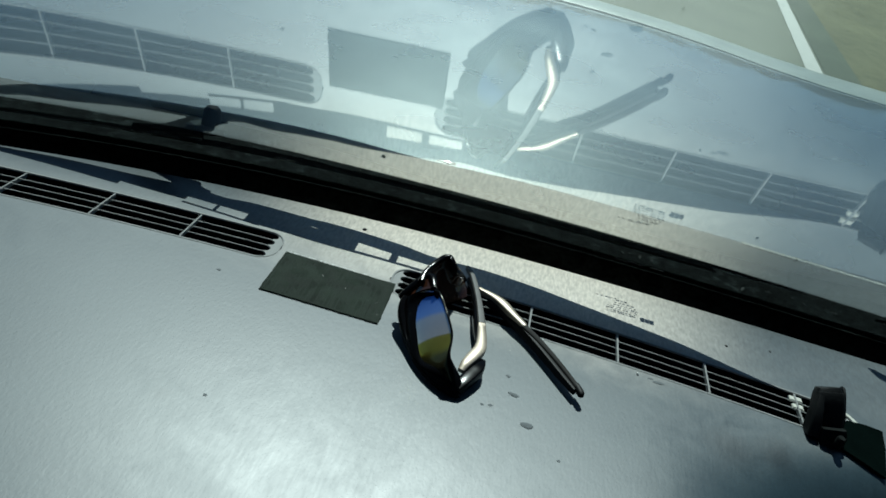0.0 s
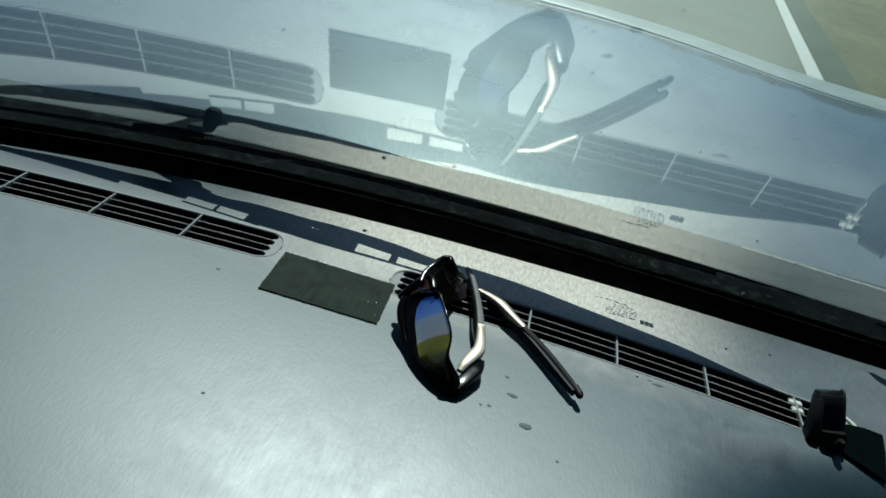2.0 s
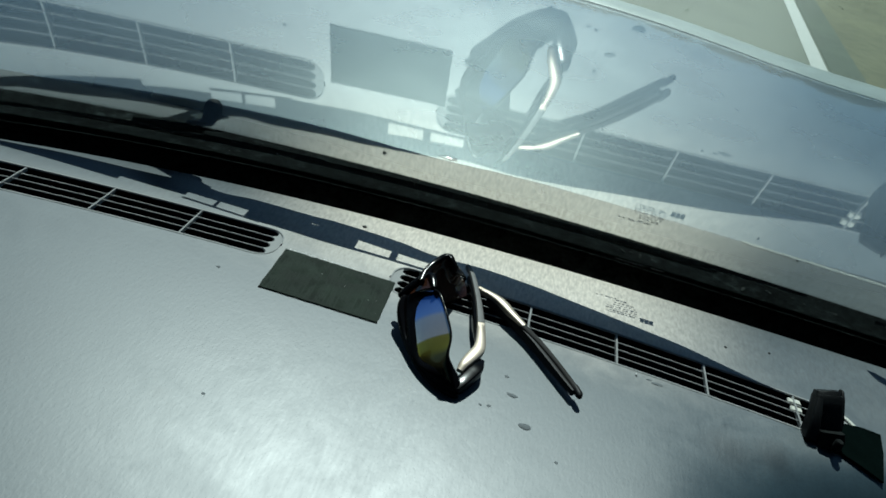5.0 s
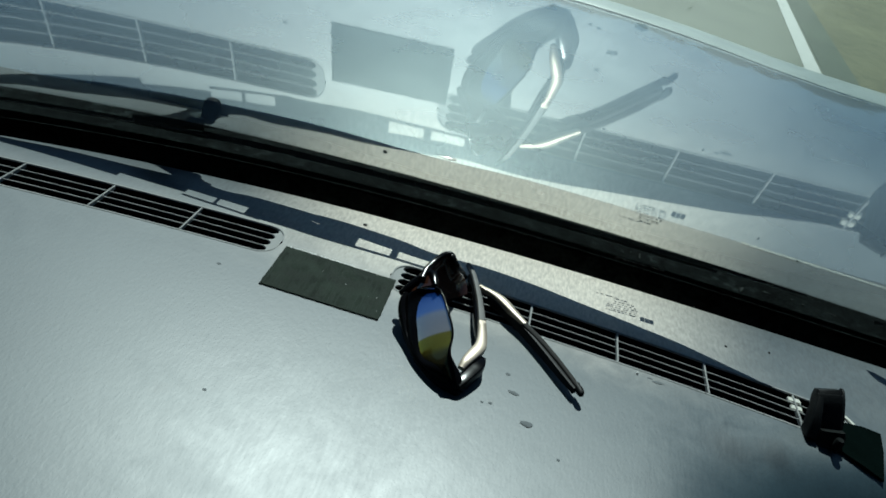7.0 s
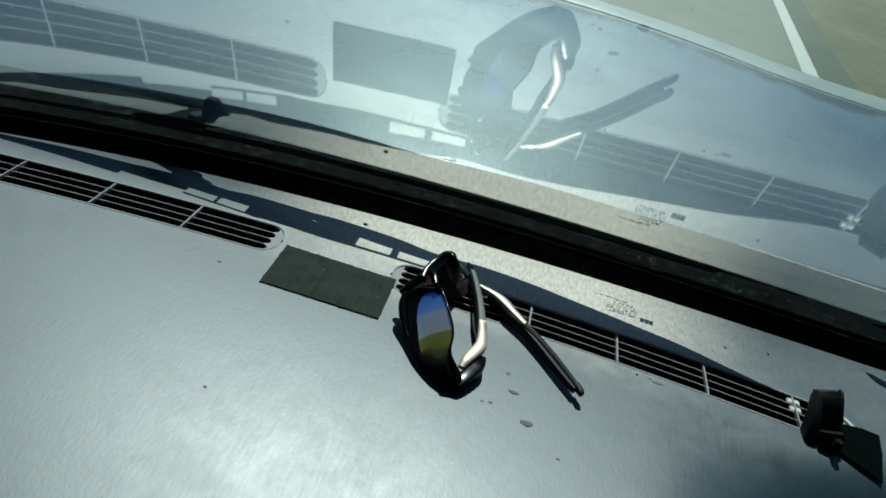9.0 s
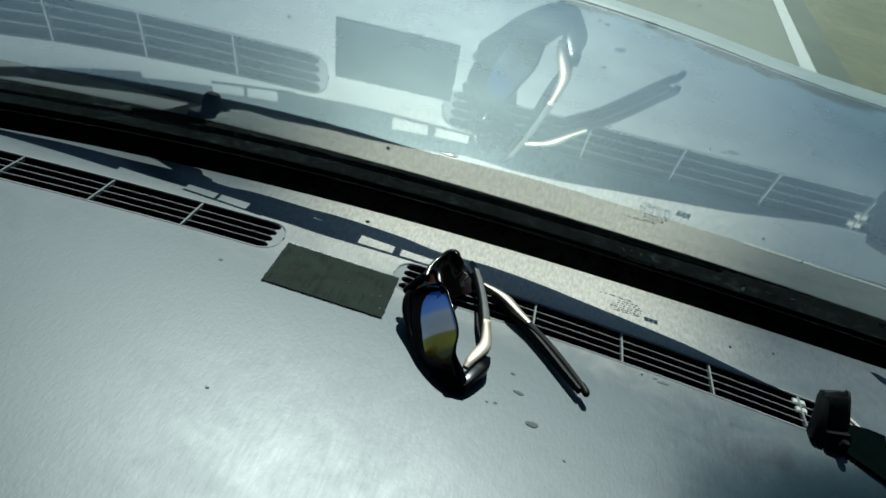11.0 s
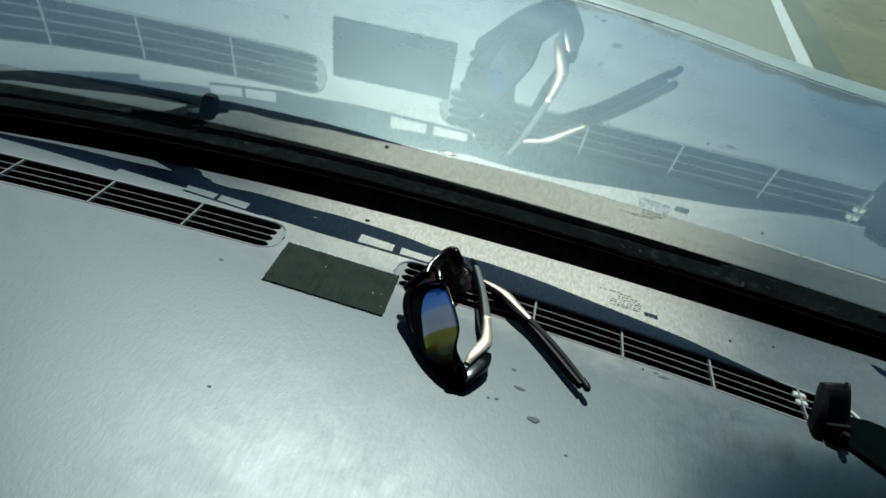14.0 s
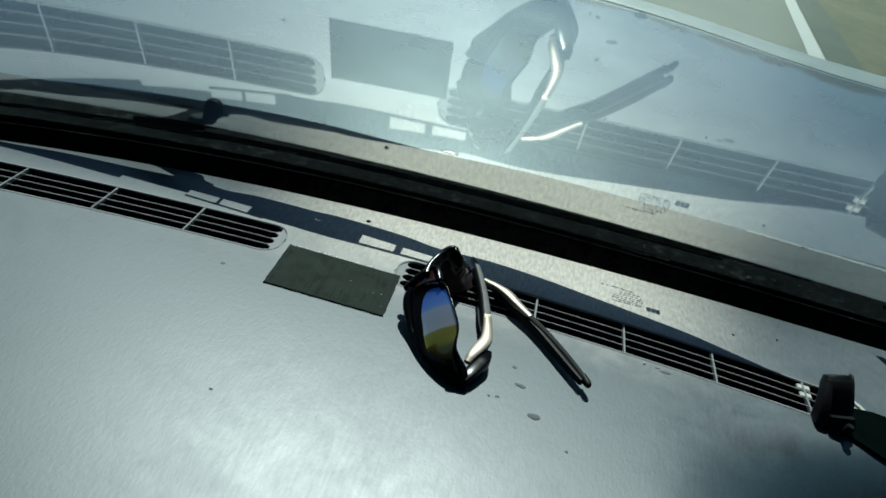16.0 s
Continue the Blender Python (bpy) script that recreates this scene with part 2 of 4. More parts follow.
MAT_HEAD = plain("headliner", (0.05, 0.05, 0.05), 0.9, var=0.1, bump=0.2)
MAT_ASPHALT = plain("asphalt", (0.205, 0.217, 0.168), 0.85, var=0.22, scale=1.2, fine=60, bump=0.5, bump_scale=120)
MAT_LINE = plain("road_paint", (0.62, 0.62, 0.58), 0.7, var=0.18, scale=6, fine=60)
MAT_SHOULDER = plain("road_shoulder", (0.135, 0.150, 0.112), 0.9, var=0.25, scale=1.4, fine=50, bump=0.5, bump_scale=120)
MAT_SOIL = plain("verge_soil", (0.20, 0.195, 0.118), 0.95, var=0.30, scale=0.8, fine=9, bump=0.5, bump_scale=30)
MAT_GRASS = plain("dry_grass", (0.27, 0.26, 0.15), 0.9, var=0.4, scale=2, fine=30)
MAT_BARK = plain("bark", (0.06, 0.052, 0.045), 0.9, var=0.3, scale=8, bump=0.6, bump_scale=40)
MAT_LEAF = plain("far_leaves", (0.03, 0.042, 0.026), 0.9, var=0.4, scale=3)
MAT_FRAME = plain("gloss_black_frame", (0.003, 0.003, 0.0035), 0.16, var=0.2, spec=0.07, rough_var=0.04)
MAT_SILVER = plain("champagne_temple", (0.33, 0.282, 0.225), 0.42, metal=0.6, var=0.08, scale=80)
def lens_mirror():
    """Mirror-coated lens: reflected blue sky and grey dash painted above its amber coating."""
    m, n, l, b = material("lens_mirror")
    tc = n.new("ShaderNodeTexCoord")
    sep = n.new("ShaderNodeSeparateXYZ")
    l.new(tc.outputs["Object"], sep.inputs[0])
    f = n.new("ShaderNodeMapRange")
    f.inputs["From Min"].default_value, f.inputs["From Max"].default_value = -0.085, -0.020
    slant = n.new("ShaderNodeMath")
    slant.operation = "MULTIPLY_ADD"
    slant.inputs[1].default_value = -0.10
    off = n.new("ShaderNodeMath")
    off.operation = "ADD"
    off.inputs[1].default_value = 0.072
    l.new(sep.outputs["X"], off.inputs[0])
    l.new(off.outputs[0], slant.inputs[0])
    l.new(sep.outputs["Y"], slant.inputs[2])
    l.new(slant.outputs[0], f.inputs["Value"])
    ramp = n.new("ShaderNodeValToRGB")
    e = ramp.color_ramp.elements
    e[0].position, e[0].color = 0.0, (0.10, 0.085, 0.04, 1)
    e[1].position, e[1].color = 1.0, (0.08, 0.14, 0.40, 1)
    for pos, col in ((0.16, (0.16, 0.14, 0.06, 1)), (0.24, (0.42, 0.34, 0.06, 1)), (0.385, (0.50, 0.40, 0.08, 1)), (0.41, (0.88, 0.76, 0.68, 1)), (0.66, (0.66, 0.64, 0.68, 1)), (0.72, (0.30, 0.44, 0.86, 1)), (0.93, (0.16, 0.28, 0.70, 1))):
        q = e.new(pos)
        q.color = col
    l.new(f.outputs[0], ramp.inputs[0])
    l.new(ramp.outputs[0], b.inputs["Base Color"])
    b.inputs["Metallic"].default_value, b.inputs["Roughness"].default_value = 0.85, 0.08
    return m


MAT_LENS = lens_mirror()
MAT_LENS_DARK = plain("lens_brown", (0.035, 0.014, 0.008), 0.08, var=0.15, coat=0.4, coat_rough=0.04)
MAT_TIP = plain("temple_rubber", (0.022, 0.021, 0.020), 0.7, spec=0.12, var=0.15)
MAT_TIP_GREY = plain("temple_grey", (0.075, 0.072, 0.068), 0.42, var=0.2, scale=90, spec=0.4)
MAT_TIP_DARK = plain("temple_rubber_black", (0.010, 0.010, 0.010), 0.5, var=0.2, spec=0.12)
MAT_GRIT_GLINT = plain("pale_grit_glint", (0.75, 0.75, 0.72), 0.3)
MAT_DIRT = plain("dried_dirt", (0.10, 0.105, 0.10), 0.9)
MAT_DEBRIS = plain("dark_crumb", (0.085, 0.095, 0.10), 0.8)


# ---- building helpers ----
def part(name, bm, mat, parent=None, label="", smooth=True):
    me = bpy.data.meshes.new(name)
    bmesh.ops.recalc_face_normals(bm, faces=bm.faces)
    bm.to_mesh(me)
    bm.free()
    me.materials.append(mat)
    if smooth:
        for f in me.polygons:
            f.use_smooth = True
        me.set_sharp_from_angle(angle=radians(38))
    ob = new(name, me)
    if parent:
        ob.parent = parent
    if label:
        ob["label"] = label
    return ob


def thing(name, label, category, group="", at=(0, 0, 0), kind=""):
    ob = new(name)
    ob.location = at
    ob.empty_display_size = 0.02
    return tagged(ob, label, category, group, kind)


def add_box(bm, x0, y0, z0, x1, y1, z1, bevel=0.0):
    made = bmesh.ops.create_cube(bm, size=1)["verts"]
    for v in made:
        v.co = Vector((x0 + (v.co.x + 0.5) * (x1 - x0), y0 + (v.co.y + 0.5) * (y1 - y0), z0 + (v.co.z + 0.5) * (z1 - z0)))
    if bevel:
        edges = list({e for v in made for e in v.link_edges})
        bmesh.ops.bevel(bm, geom=edges, offset=bevel, segments=2, affect="EDGES")


def smooth_path(points, steps):
    """Catmull-Rom through points, rows of any width."""
    p = [np.array(q, float) for q in points]
    p = [2 * p[0] - p[1]] + p + [2 * p[-1] - p[-2]]
    out = []
    for i in range(1, len(p) - 2):
        a, b, c, d = p[i - 1:i + 3]
        for k in range(steps):
            t = k / steps
            out.append(0.5 * (2 * b + (c - a) * t + (2 * a - 5 * b + 4 * c - d) * t * t + (3 * b - a - 3 * c + d) * t ** 3))
    out.append(p[-2])
    return out


def add_sweep(bm, rows, up=(0, 0, 1), sides=12, power=2.4):
    """A rounded bar along rows of x, y, z, half width, half height; the height follows up."""
    rings = []
    for i, r in enumerate(rows):
        a, b = rows[max(0, i - 1)], rows[min(len(rows) - 1, i + 1)]
        t = Vector((b[0] - a[0], b[1] - a[1], b[2] - a[2])).normalized()
        s = t.cross(Vector(up)).normalized()
        u = s.cross(t)
        ring = []
        for k in range(sides):
            an = 2 * math.pi * k / sides
            c, d = math.cos(an), math.sin(an)
            c = math.copysign(abs(c) ** (2 / power), c)
            d = math.copysign(abs(d) ** (2 / power), d)
            ring.append(bm.verts.new(Vector(r[:3]) + s * (c * r[3]) + u * (d * r[4])))
        rings.append(ring)
    for a, b in zip(rings, rings[1:]):
        for k in range(sides):
            bm.faces.new((a[k], a[(k + 1) % sides], b[(k + 1) % sides], b[k]))
    bm.faces.new(rings[0][::-1])
    bm.faces.new(rings[-1])


# ---- the windscreen's shape ----
RAKE, TOE, BASE_Y, BOW_X, BOW_Z, BOW_MID, TWIST, FLARE = 0.5573, 0.0524, 0.1855, 0.1619, 0.0956, -0.0395, 0.0391, -0.1358


def glass_point(x, z, off=0.0):
    """A place on the windscreen's inner face at x and height z, or off metres outside it."""
    y = BASE_Y + math.tan(TOE) * x - z / math.tan(RAKE) - BOW_X * (x - BOW_MID) ** 2 - BOW_Z * z * z - TWIST * x * z - FLARE * x ** 3
    n = Vector((2 * BOW_X * (x - BOW_MID) + TWIST * z + 3 * FLARE * x * x - math.tan(TOE), 1, 1 / math.tan(RAKE) + 2 * BOW_Z * z + TWIST * x)).normalized()
    return Vector((x, y, z)) + n * off


def over_dash(x, y, off=0.0):
    """The place off metres outside the windscreen that stands between the sun and the dashboard's (x, y)."""
    lo, hi = -0.02, 0.2
    for _ in range(40):
        d = (lo + hi) / 2
        p = Vector((x, y, 0)) + SUN * (d / SUN.z)
        lo, hi = (d, hi) if p.y < glass_point(p.x, p.z, 0).y + off * 1.85 else (lo, d)
    return Vector((x, y, 0)) + SUN * (lo / SUN.z)


def near_line(x):
    return 0.016 - 0.161 * (x + 0.039) ** 2


def front_line(x):
    return 0.1486 - 0.0755 * (x - 0.183) ** 2 + 0.1277 * (x - 0.183) ** 3


GRILLE_DEPTH = 0.0452
GRILLES = ((-0.652, -0.232), (-0.128, 0.290))


# ---- dashboard ----
def corner(x, r=0.016):
    """How far a grille's rounded end has closed in at x, or None beside the grilles."""
    for a, b in GRILLES:
        if a <= x <= b:
            d = min(x - a, b - x)
            return 0.0 if d >= r else r - math.sqrt(max(0, r * r - (r - d) ** 2))
    return None


def dash_z(x, y):
    """The dashboard's top falls away gently towards its near edge beside the holder."""
    return -330 * min(0.23, max(0, x - 0.115)) ** 2 * min(0.11, max(0, -0.008 - y)) ** 2


def dashboard():
    bm = bmesh.new()
    xs = set(np.round(np.linspace(-0.85, 0.85, 86), 4))
    for a, b in GRILLES:
        for k in range(0, 9):
            d = 0.016 * (1 - math.cos(math.pi / 2 * k / 8))
            xs.add(round(a + d, 5))
            xs.add(round(b - d, 5))
    xs = sorted(xs)
    cols = []
    for x in xs:
        near, front = near_line(x), front_line(x)
        c = corner(x)
        far = near + GRILLE_DEPTH
        n2, f2 = (near + c, far - c) if c is not None else (near + GRILLE_DEPTH / 2, near + GRILLE_DEPTH / 2)
        ys = [-0.72, -0.55, -0.4, -0.28] + [-0.28 + (near - 0.012 + 0.28) * k / 14 for k in range(1, 15)] + [n2]
        zs = [-0.05, -0.004] + [dash_z(x, y) for y in ys[2:]]
        low = [bm.verts.new((x, y, z)) for y, z in zip(ys, zs)]
        high = [bm.verts.new((x, f2, 0))] if f2 - n2 > 1e-6 else [low[-1]]
        for y, z in ((front - 0.006, 0), (front - 0.002, -0.0012), (front, -0.005), (front, -0.05)):
            high.append(bm.verts.new((x, y, z)))
        cols.append((low, high))
    for (la, ha), (lb, hb) in zip(cols, cols[1:]):
        for p, q in ((la, lb), (ha, hb)):
            for i in range(len(p) - 1):
                bm.faces.new([v for k, v in enumerate((p[i], q[i], q[i + 1], p[i + 1])) if v not in (p[i], q[i], q[i + 1], p[i + 1])[:k]])
    rim = [e for e in bm.edges if e.is_boundary and all(-0.7 < v.co.y and v.co.z == 0 and v.co.y > -0.2 and abs(v.co.x) < 0.84 for v in e.verts)]
    wall = bmesh.ops.extrude_edge_only(bm, edges=rim)["geom"]
    for v in wall:
        if isinstance(v, bmesh.types.BMVert):
            v.co.z -= 0.0016
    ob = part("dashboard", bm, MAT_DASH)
    return tagged(ob, "dusty grained grey plastic dashboard top in sunlight", "dashboard", kind="structure")


dashboard()


def grille(x0, x1, ribs):
    g = thing("air_vent_grille", "grey plastic demister grille with four long slots", "vent grille", "demister grilles", (0, 0, 0))
    # surround
    bm = bmesh.new()
    r, n = 0.016, 8
    pts = []
    for k in range(n + 1):
        a = math.pi / 2 * k / n
        pts.append((x0 + r - r * math.cos(a), r - r * math.sin(a), 0))
    left_near = pts
    outline = [(x, c, 0) for x, c, _ in left_near]
    steps = 60
    outline += [(x0 + r + (x1 - x0 - 2 * r) * k / steps, 0, 0) for k in range(1, steps)]
    outline += [(x1 - (x - x0), c, 0) for x, c, _ in reversed(left_near)]
    far = [(x, GRILLE_DEPTH - c, 0) for x, c, _ in reversed(outline)]
    ring = [(x, near_line(x) + c) for x, c, _ in outline + far]
    rows = []
    for dz, inn in ((0.0004, -0.0009), (0.0006, 0.0001), (0.0003, 0.0007), (-0.0012, 0.0009)):
        row = []
        for i, (x, y) in enumerate(ring):
            a, b = ring[i - 1], ring[(i + 1) % len(ring)]
            tx, ty = b[0] - a[0], b[1] - a[1]
            d = math.hypot(tx, ty) or 1
            row.append(bm.verts.new((x - ty / d * inn, y + tx / d * inn, dz)))
        rows.append(row)
    for a, b in zip(rows, rows[1:]):
        for i in range(len(a)):
            j = (i + 1) % len(a)
            bm.faces.new((a[i], a[j], b[j], b[i]))
    part("surround", bm, MAT_GRILLE, g)
    # long bars between the slots
    slot = (GRILLE_DEPTH - 0.003) / 4
    for k in range(1, 4):
        bm = bmesh.new()
        off = 0.0015 + slot * k
        xs = np.linspace(x0 + 0.005, x1 - 0.005, 44)
        add_sweep(bm, [(x, near_line(x) + off, -0.0010, 0.00042, 0.0005) for x in xs], sides=8, power=4)
        part("bar", bm, MAT_GRILLE, g)
    # end plates, scalloped by the slots' round ends
    for sgn, xe in ((1, x0), (-1, x1)):
        bm = bmesh.new()
        prev = None
        for k in range(81):
            v = k / 80 * GRILLE_DEPTH
            e = min(v, GRILLE_DEPTH - v)
            out = 0.0 if e > r else r - math.sqrt(max(0, r * r - (r - e) ** 2))
            u = (v - 0.0015) % slot
            half = slot / 2 - 0.0012
            dip = math.sqrt(max(0, half * half - (u - slot / 2) ** 2)) if 0.0015 < v < GRILLE_DEPTH - 0.0015 else 0
            inner = max(0.0105 - dip * 0.9, out + 0.0012)
            a, b = xe + sgn * (out + 0.0006), xe + sgn * inner
            row = [bm.verts.new((a, near_line(a) + v, -0.0004)), bm.verts.new((b, near_line(b) + v, -0.0004)), bm.verts.new((b, near_line(b) + v, -0.0022))]
            if prev:
                bm.faces.new((prev[0], row[0], row[1], prev[1]))
                bm.faces.new((prev[1], row[1], row[2], prev[2]))
            prev = row
        part("end_plate", bm, MAT_GRILLE, g)
    for x in ribs:
        bm = bmesh.new()
        y = near_line(x)
        add_box(bm, x - 0.0008, y + 0.001, -0.004, x + 0.0008, y + GRILLE_DEPTH - 0.001, 0.0004, 0.0004)
        part("rib", bm, MAT_GRILLE, g)
    # the dark duct below
    bm = bmesh.new()
    xs = np.linspace(x0 - 0.004, x1 + 0.004, 30)
    prev = None
    for x in xs:
        y = near_line(x)
        row = [bm.verts.new(c) for c in ((x, y - 0.004, -0.0019), (x, y - 0.004, -0.07), (x, y + GRILLE_DEPTH + 0.004, -0.07), (x, y + GRILLE_DEPTH + 0.004, -0.0019))]
        if prev:
            for i in range(3):
                bm.faces.new((prev[i], row[i], row[i + 1], prev[i + 1]))
        else:
            bm.faces.new(row)
        prev = row
    bm.faces.new(prev)
    part("duct", bm, MAT_DUCT, g)
    return g


def end_ring(g):
    """The moulded rim round the grille's rounded end beside the holder, its sunlight painted in."""
    c = Vector((0.2705, near_line(0.28) + GRILLE_DEPTH / 2, 0.0006))
    bm = bmesh.new()
    add_sweep(bm, [(c.x + 0.0205 * math.cos(a), c.y + 0.0205 * math.sin(a), c.z, 0.0020, 0.0012) for a in np.linspace(0.25, 1.35, 18)], sides=8)
    part("end_ring", bm, MAT_SUNLIT_PALE, g, "moulded rim painted pale for the sun on it")
    # slot ends in the sun, brightened by a paler colour
    slot = (GRILLE_DEPTH - 0.003) / 4
    for k, w in ((2, 0.0050), (3, 0.0058)):
        bm = bmesh.new()
        y = near_line(0.2405) + 0.0015 + slot * (k + 0.5)
        add_box(bm, 0.2405 - w, y - slot * 0.30, -0.0035, 0.2405 + w, y + slot * 0.30, -0.0006, 0.0006)
        part("slot_end", bm, MAT_SUNLIT_PALE, g, "moulded slot end painted pale for the sun on it")


grille(*GRILLES[0], (-0.6334, -0.5534, -0.4734, -0.3934, -0.3134))
end_ring(grille(*GRILLES[1], (-0.080, 0.0, 0.080, 0.160, 0.240)))


# ---- trim between dashboard and windscreen, and the windscreen ----
def strip(name, profile, mat, x0=-0.85, x1=0.85, n=60):
    bm = bmesh.new()
    prev = None
    for x in np.linspace(x0, x1, n):
        row = [bm.verts.new(c) for c in profile(x)]
        if prev:
            for i in range(len(row) - 1):
                bm.faces.new((prev[i], row[i], row[i + 1], prev[i + 1]))
        prev = row
    return part(name, bm, mat)


def seal_profile(x):
    f, g = front_line(x), glass_point(x, -0.02)
    return [(x, f - 0.001, -0.045), (x, f + 0.004, -0.03), (x, (f + g.y) / 2, -0.036), (x, max(f + 0.012, g.y - 0.02), -0.02), (x, max(f + 0.014, g.y - 0.006), -0.012),
            (x, max(f + 0.016, g.y + 0.004), -0.024), (x, max(f + 0.02, g.y + 0.02), -0.06)]


tagged(strip("windscreen_seal", seal_profile, MAT_RUBBER), "black rubber seal along the foot of the windscreen", "seal", kind="structure")


def windscreen():
    bm = bmesh.new()
    xs, zs = np.linspace(-0.84, 0.84, 57), np.linspace(-0.02, 0.50, 27)
    inner = [[bm.verts.new(glass_point(x, z)) for z in zs] for x in xs]
    outer = [[bm.verts.new(glass_point(x, z, 0.005)) for z in zs] for x in xs]
    for i in range(len(xs) - 1):
        for k in range(len(zs) - 1):
            f = bm.faces.new((inner[i][k], inner[i + 1][k], inner[i + 1][k + 1], inner[i][k + 1]))
            f = bm.faces.new((outer[i][k], outer[i][k + 1], outer[i + 1][k + 1], outer[i + 1][k]))
            f.material_index = 1
    me = bpy.data.meshes.new("windscreen")
    bm.to_mesh(me)
    bm.free()
    me.materials.append(MAT_GLASS)
    me.materials.append(MAT_OUTER)
    for f in me.polygons:
        f.use_smooth = True
        if f.material_index == 0 and f.normal.z > 0:
            f.flip()
        if f.material_index == 1 and f.normal.z < 0:
            f.flip()
    ob = new("windscreen", me)
    ob.visible_shadow = False
    return tagged(ob, "raked tinted windscreen mirroring the dashboard", "windscreen", kind="structure")


windscreen()


def frit():
    """Black printed border along the windscreen's foot."""
    bm = bmesh.new()
    prev = None
    for x in np.linspace(-0.84, 0.84, 80):
        row = [bm.verts.new(glass_point(x, z, o)) for z, o in ((-0.02, 0.0052), (-0.005, 0.0052), (0.009, 0.0052), (0.009, 0.0062), (-0.02, 0.0062))]
        if prev:
            for i in range(len(row) - 1):
                bm.faces.new((prev[i], row[i], row[i + 1], prev[i + 1]))
        prev = row
    part("printed_border", bm, MAT_RUBBER, bpy.data.objects["windscreen"], "black printed border")


frit()


# ---- bonnet and cowl ----
def bonnet_rear(x):
    x = min(0.5, max(-0.85, x))
    return 0.4301 + 0.0368 * x + 0.1733 * x ** 3 - 0.9 * max(0, -0.62 - x) ** 2 - 0.012 * math.exp(-((x + 0.17) / 0.11) ** 2)


def bonnet_front(x):
    return 1.500 - 0.19 * (min(x, 0.62) - 0.05) ** 2


def bonnet_z(x, t):
    x = min(x, 0.47 + 0.2 * max(0, x - 0.47))
    return -0.045 + 0.058 * t - 0.05 * (x - 0.05) ** 2 * (1 + 0.3 * t) + 0.02 * t * (1 - t) - 0.155 * max(0, t - 0.66) ** 2


def bonnet():
    b = thing("bonnet", "glossy pale blue-grey car bonnet reflecting the sky", "bonnet")
    bm = bmesh.new()
    prev = None
    for x in np.linspace(-1.15, 0.98, 76):
        row = []
        r, f = bonnet_rear(x), bonnet_front(x)
        for dy, dz in ((-0.001, -0.03), (-0.0016, -0.003), (-0.0012, -0.0012)):
            row.append(bm.verts.new((x, r + dy, bonnet_z(x, 0) + dz)))
        for k in range(37):
            t = k / 24 * 0.9 / 1 if k <= 24 else 0.9 + 0.1 * (k - 24) / 12
            row.append(bm.verts.new((x, r + (f - r) * t, bonnet_z(x, t))))
        for dy, dz in ((0.014, -0.004), (0.026, -0.012), (0.034, -0.024), (0.04, -0.06), (0.05, -0.2), (0.05, -0.75)):
            row.append(bm.verts.new((x, f + dy, bonnet_z(x, 1) + dz)))
        if prev:
            for i in range(len(row) - 1):
                bm.faces.new((prev[i], row[i], row[i + 1], prev[i + 1]))
        prev = row
    part("panel", bm, MAT_PAINT, b)
    # pale band laid over the front lip in place of its sunlit gleam
    bm = bmesh.new()
    add_sweep(bm, [(x, bonnet_front(x) + 0.026 - 0.02 * min(1, max(0, x)), bonnet_z(x, 0.965) - 0.004, 0.062 + 0.02 * min(1, max(0, x)), 0.012) for x in np.linspace(-1.15, 0.98, 64)], sides=14, power=3)
    part("sunlit_lip", bm, MAT_SUNLIT_LIP, b, "bonnet's front edge painted pale for its gleam in the sun")
    return b


bonnet()


def cowl_profile(x):
    g = glass_point(x, -0.02, 0.006)
    return [(x, g.y + 0.002, -0.03), (x, g.y + 0.03, -0.055), (x, (g.y + bonnet_rear(x)) / 2, -0.07), (x, bonnet_rear(x) - 0.012, -0.07), (x, bonnet_rear(x) + 0.02, -0.075)]


tagged(strip("cowl_panel", cowl_profile, MAT_COWL, -1.10, 0.86), "black plastic cowl between bonnet and windscreen", "cowl panel", kind="structure")


def rear_edge_highlight():
    # pale strip added in place of the highlight on the bonnet's rear edge
    bm = bmesh.new()
    add_sweep(bm, [(x, 0.4385 - 0.02 * (x - 0.30), -0.0465, 0.0034, 0.0016) for x in np.linspace(0.272, 0.62, 24)], sides=8)
    tagged(part("rear_edge_highlight", bm, MAT_SUNLIT_PALE), "thin pale strip added for the highlight along the bonnet's rear edge", "trim", kind="structure")


rear_edge_highlight()


def edge_glint():
    """Small shiny nub added to give the sun's glint on the bonnet's rear edge."""
    j = thing("edge_glint", "small shiny nub added for the sun's glint on the bonnet's rear edge", "washer nozzle")
    x, y, z = -0.136, bonnet_rear(-0.136) + 0.008, bonnet_z(-0.136, 0)
    bm = bmesh.new()
    add_sweep(bm, [(x - 0.018, y - 0.0016, z - 0.0002, 0.0010, 0.0006), (x - 0.009, y - 0.0006, z + 0.0006, 0.0040, 0.0012), (x, y + 0.0004, z + 0.0008, 0.0062, 0.0020), (x + 0.008, y + 0.0010, z + 0.0006, 0.0044, 0.0014), (x + 0.0095, y + 0.0014, z, 0.0012, 0.0006)], sides=14, power=2.2)
    part("body", bm, MAT_CHROME, j)
    bm = bmesh.new()
    add_sweep(bm, [(x + 0.001, y - 0.0020, z + 0.0014, 0.0012, 0.0008), (x + 0.001, y - 0.0042, z + 0.0012, 0.0011, 0.0007)], sides=10, power=2)
    part("nub_stub", bm, MAT_BLACK, j, "dark stub on the added nub")


edge_glint()


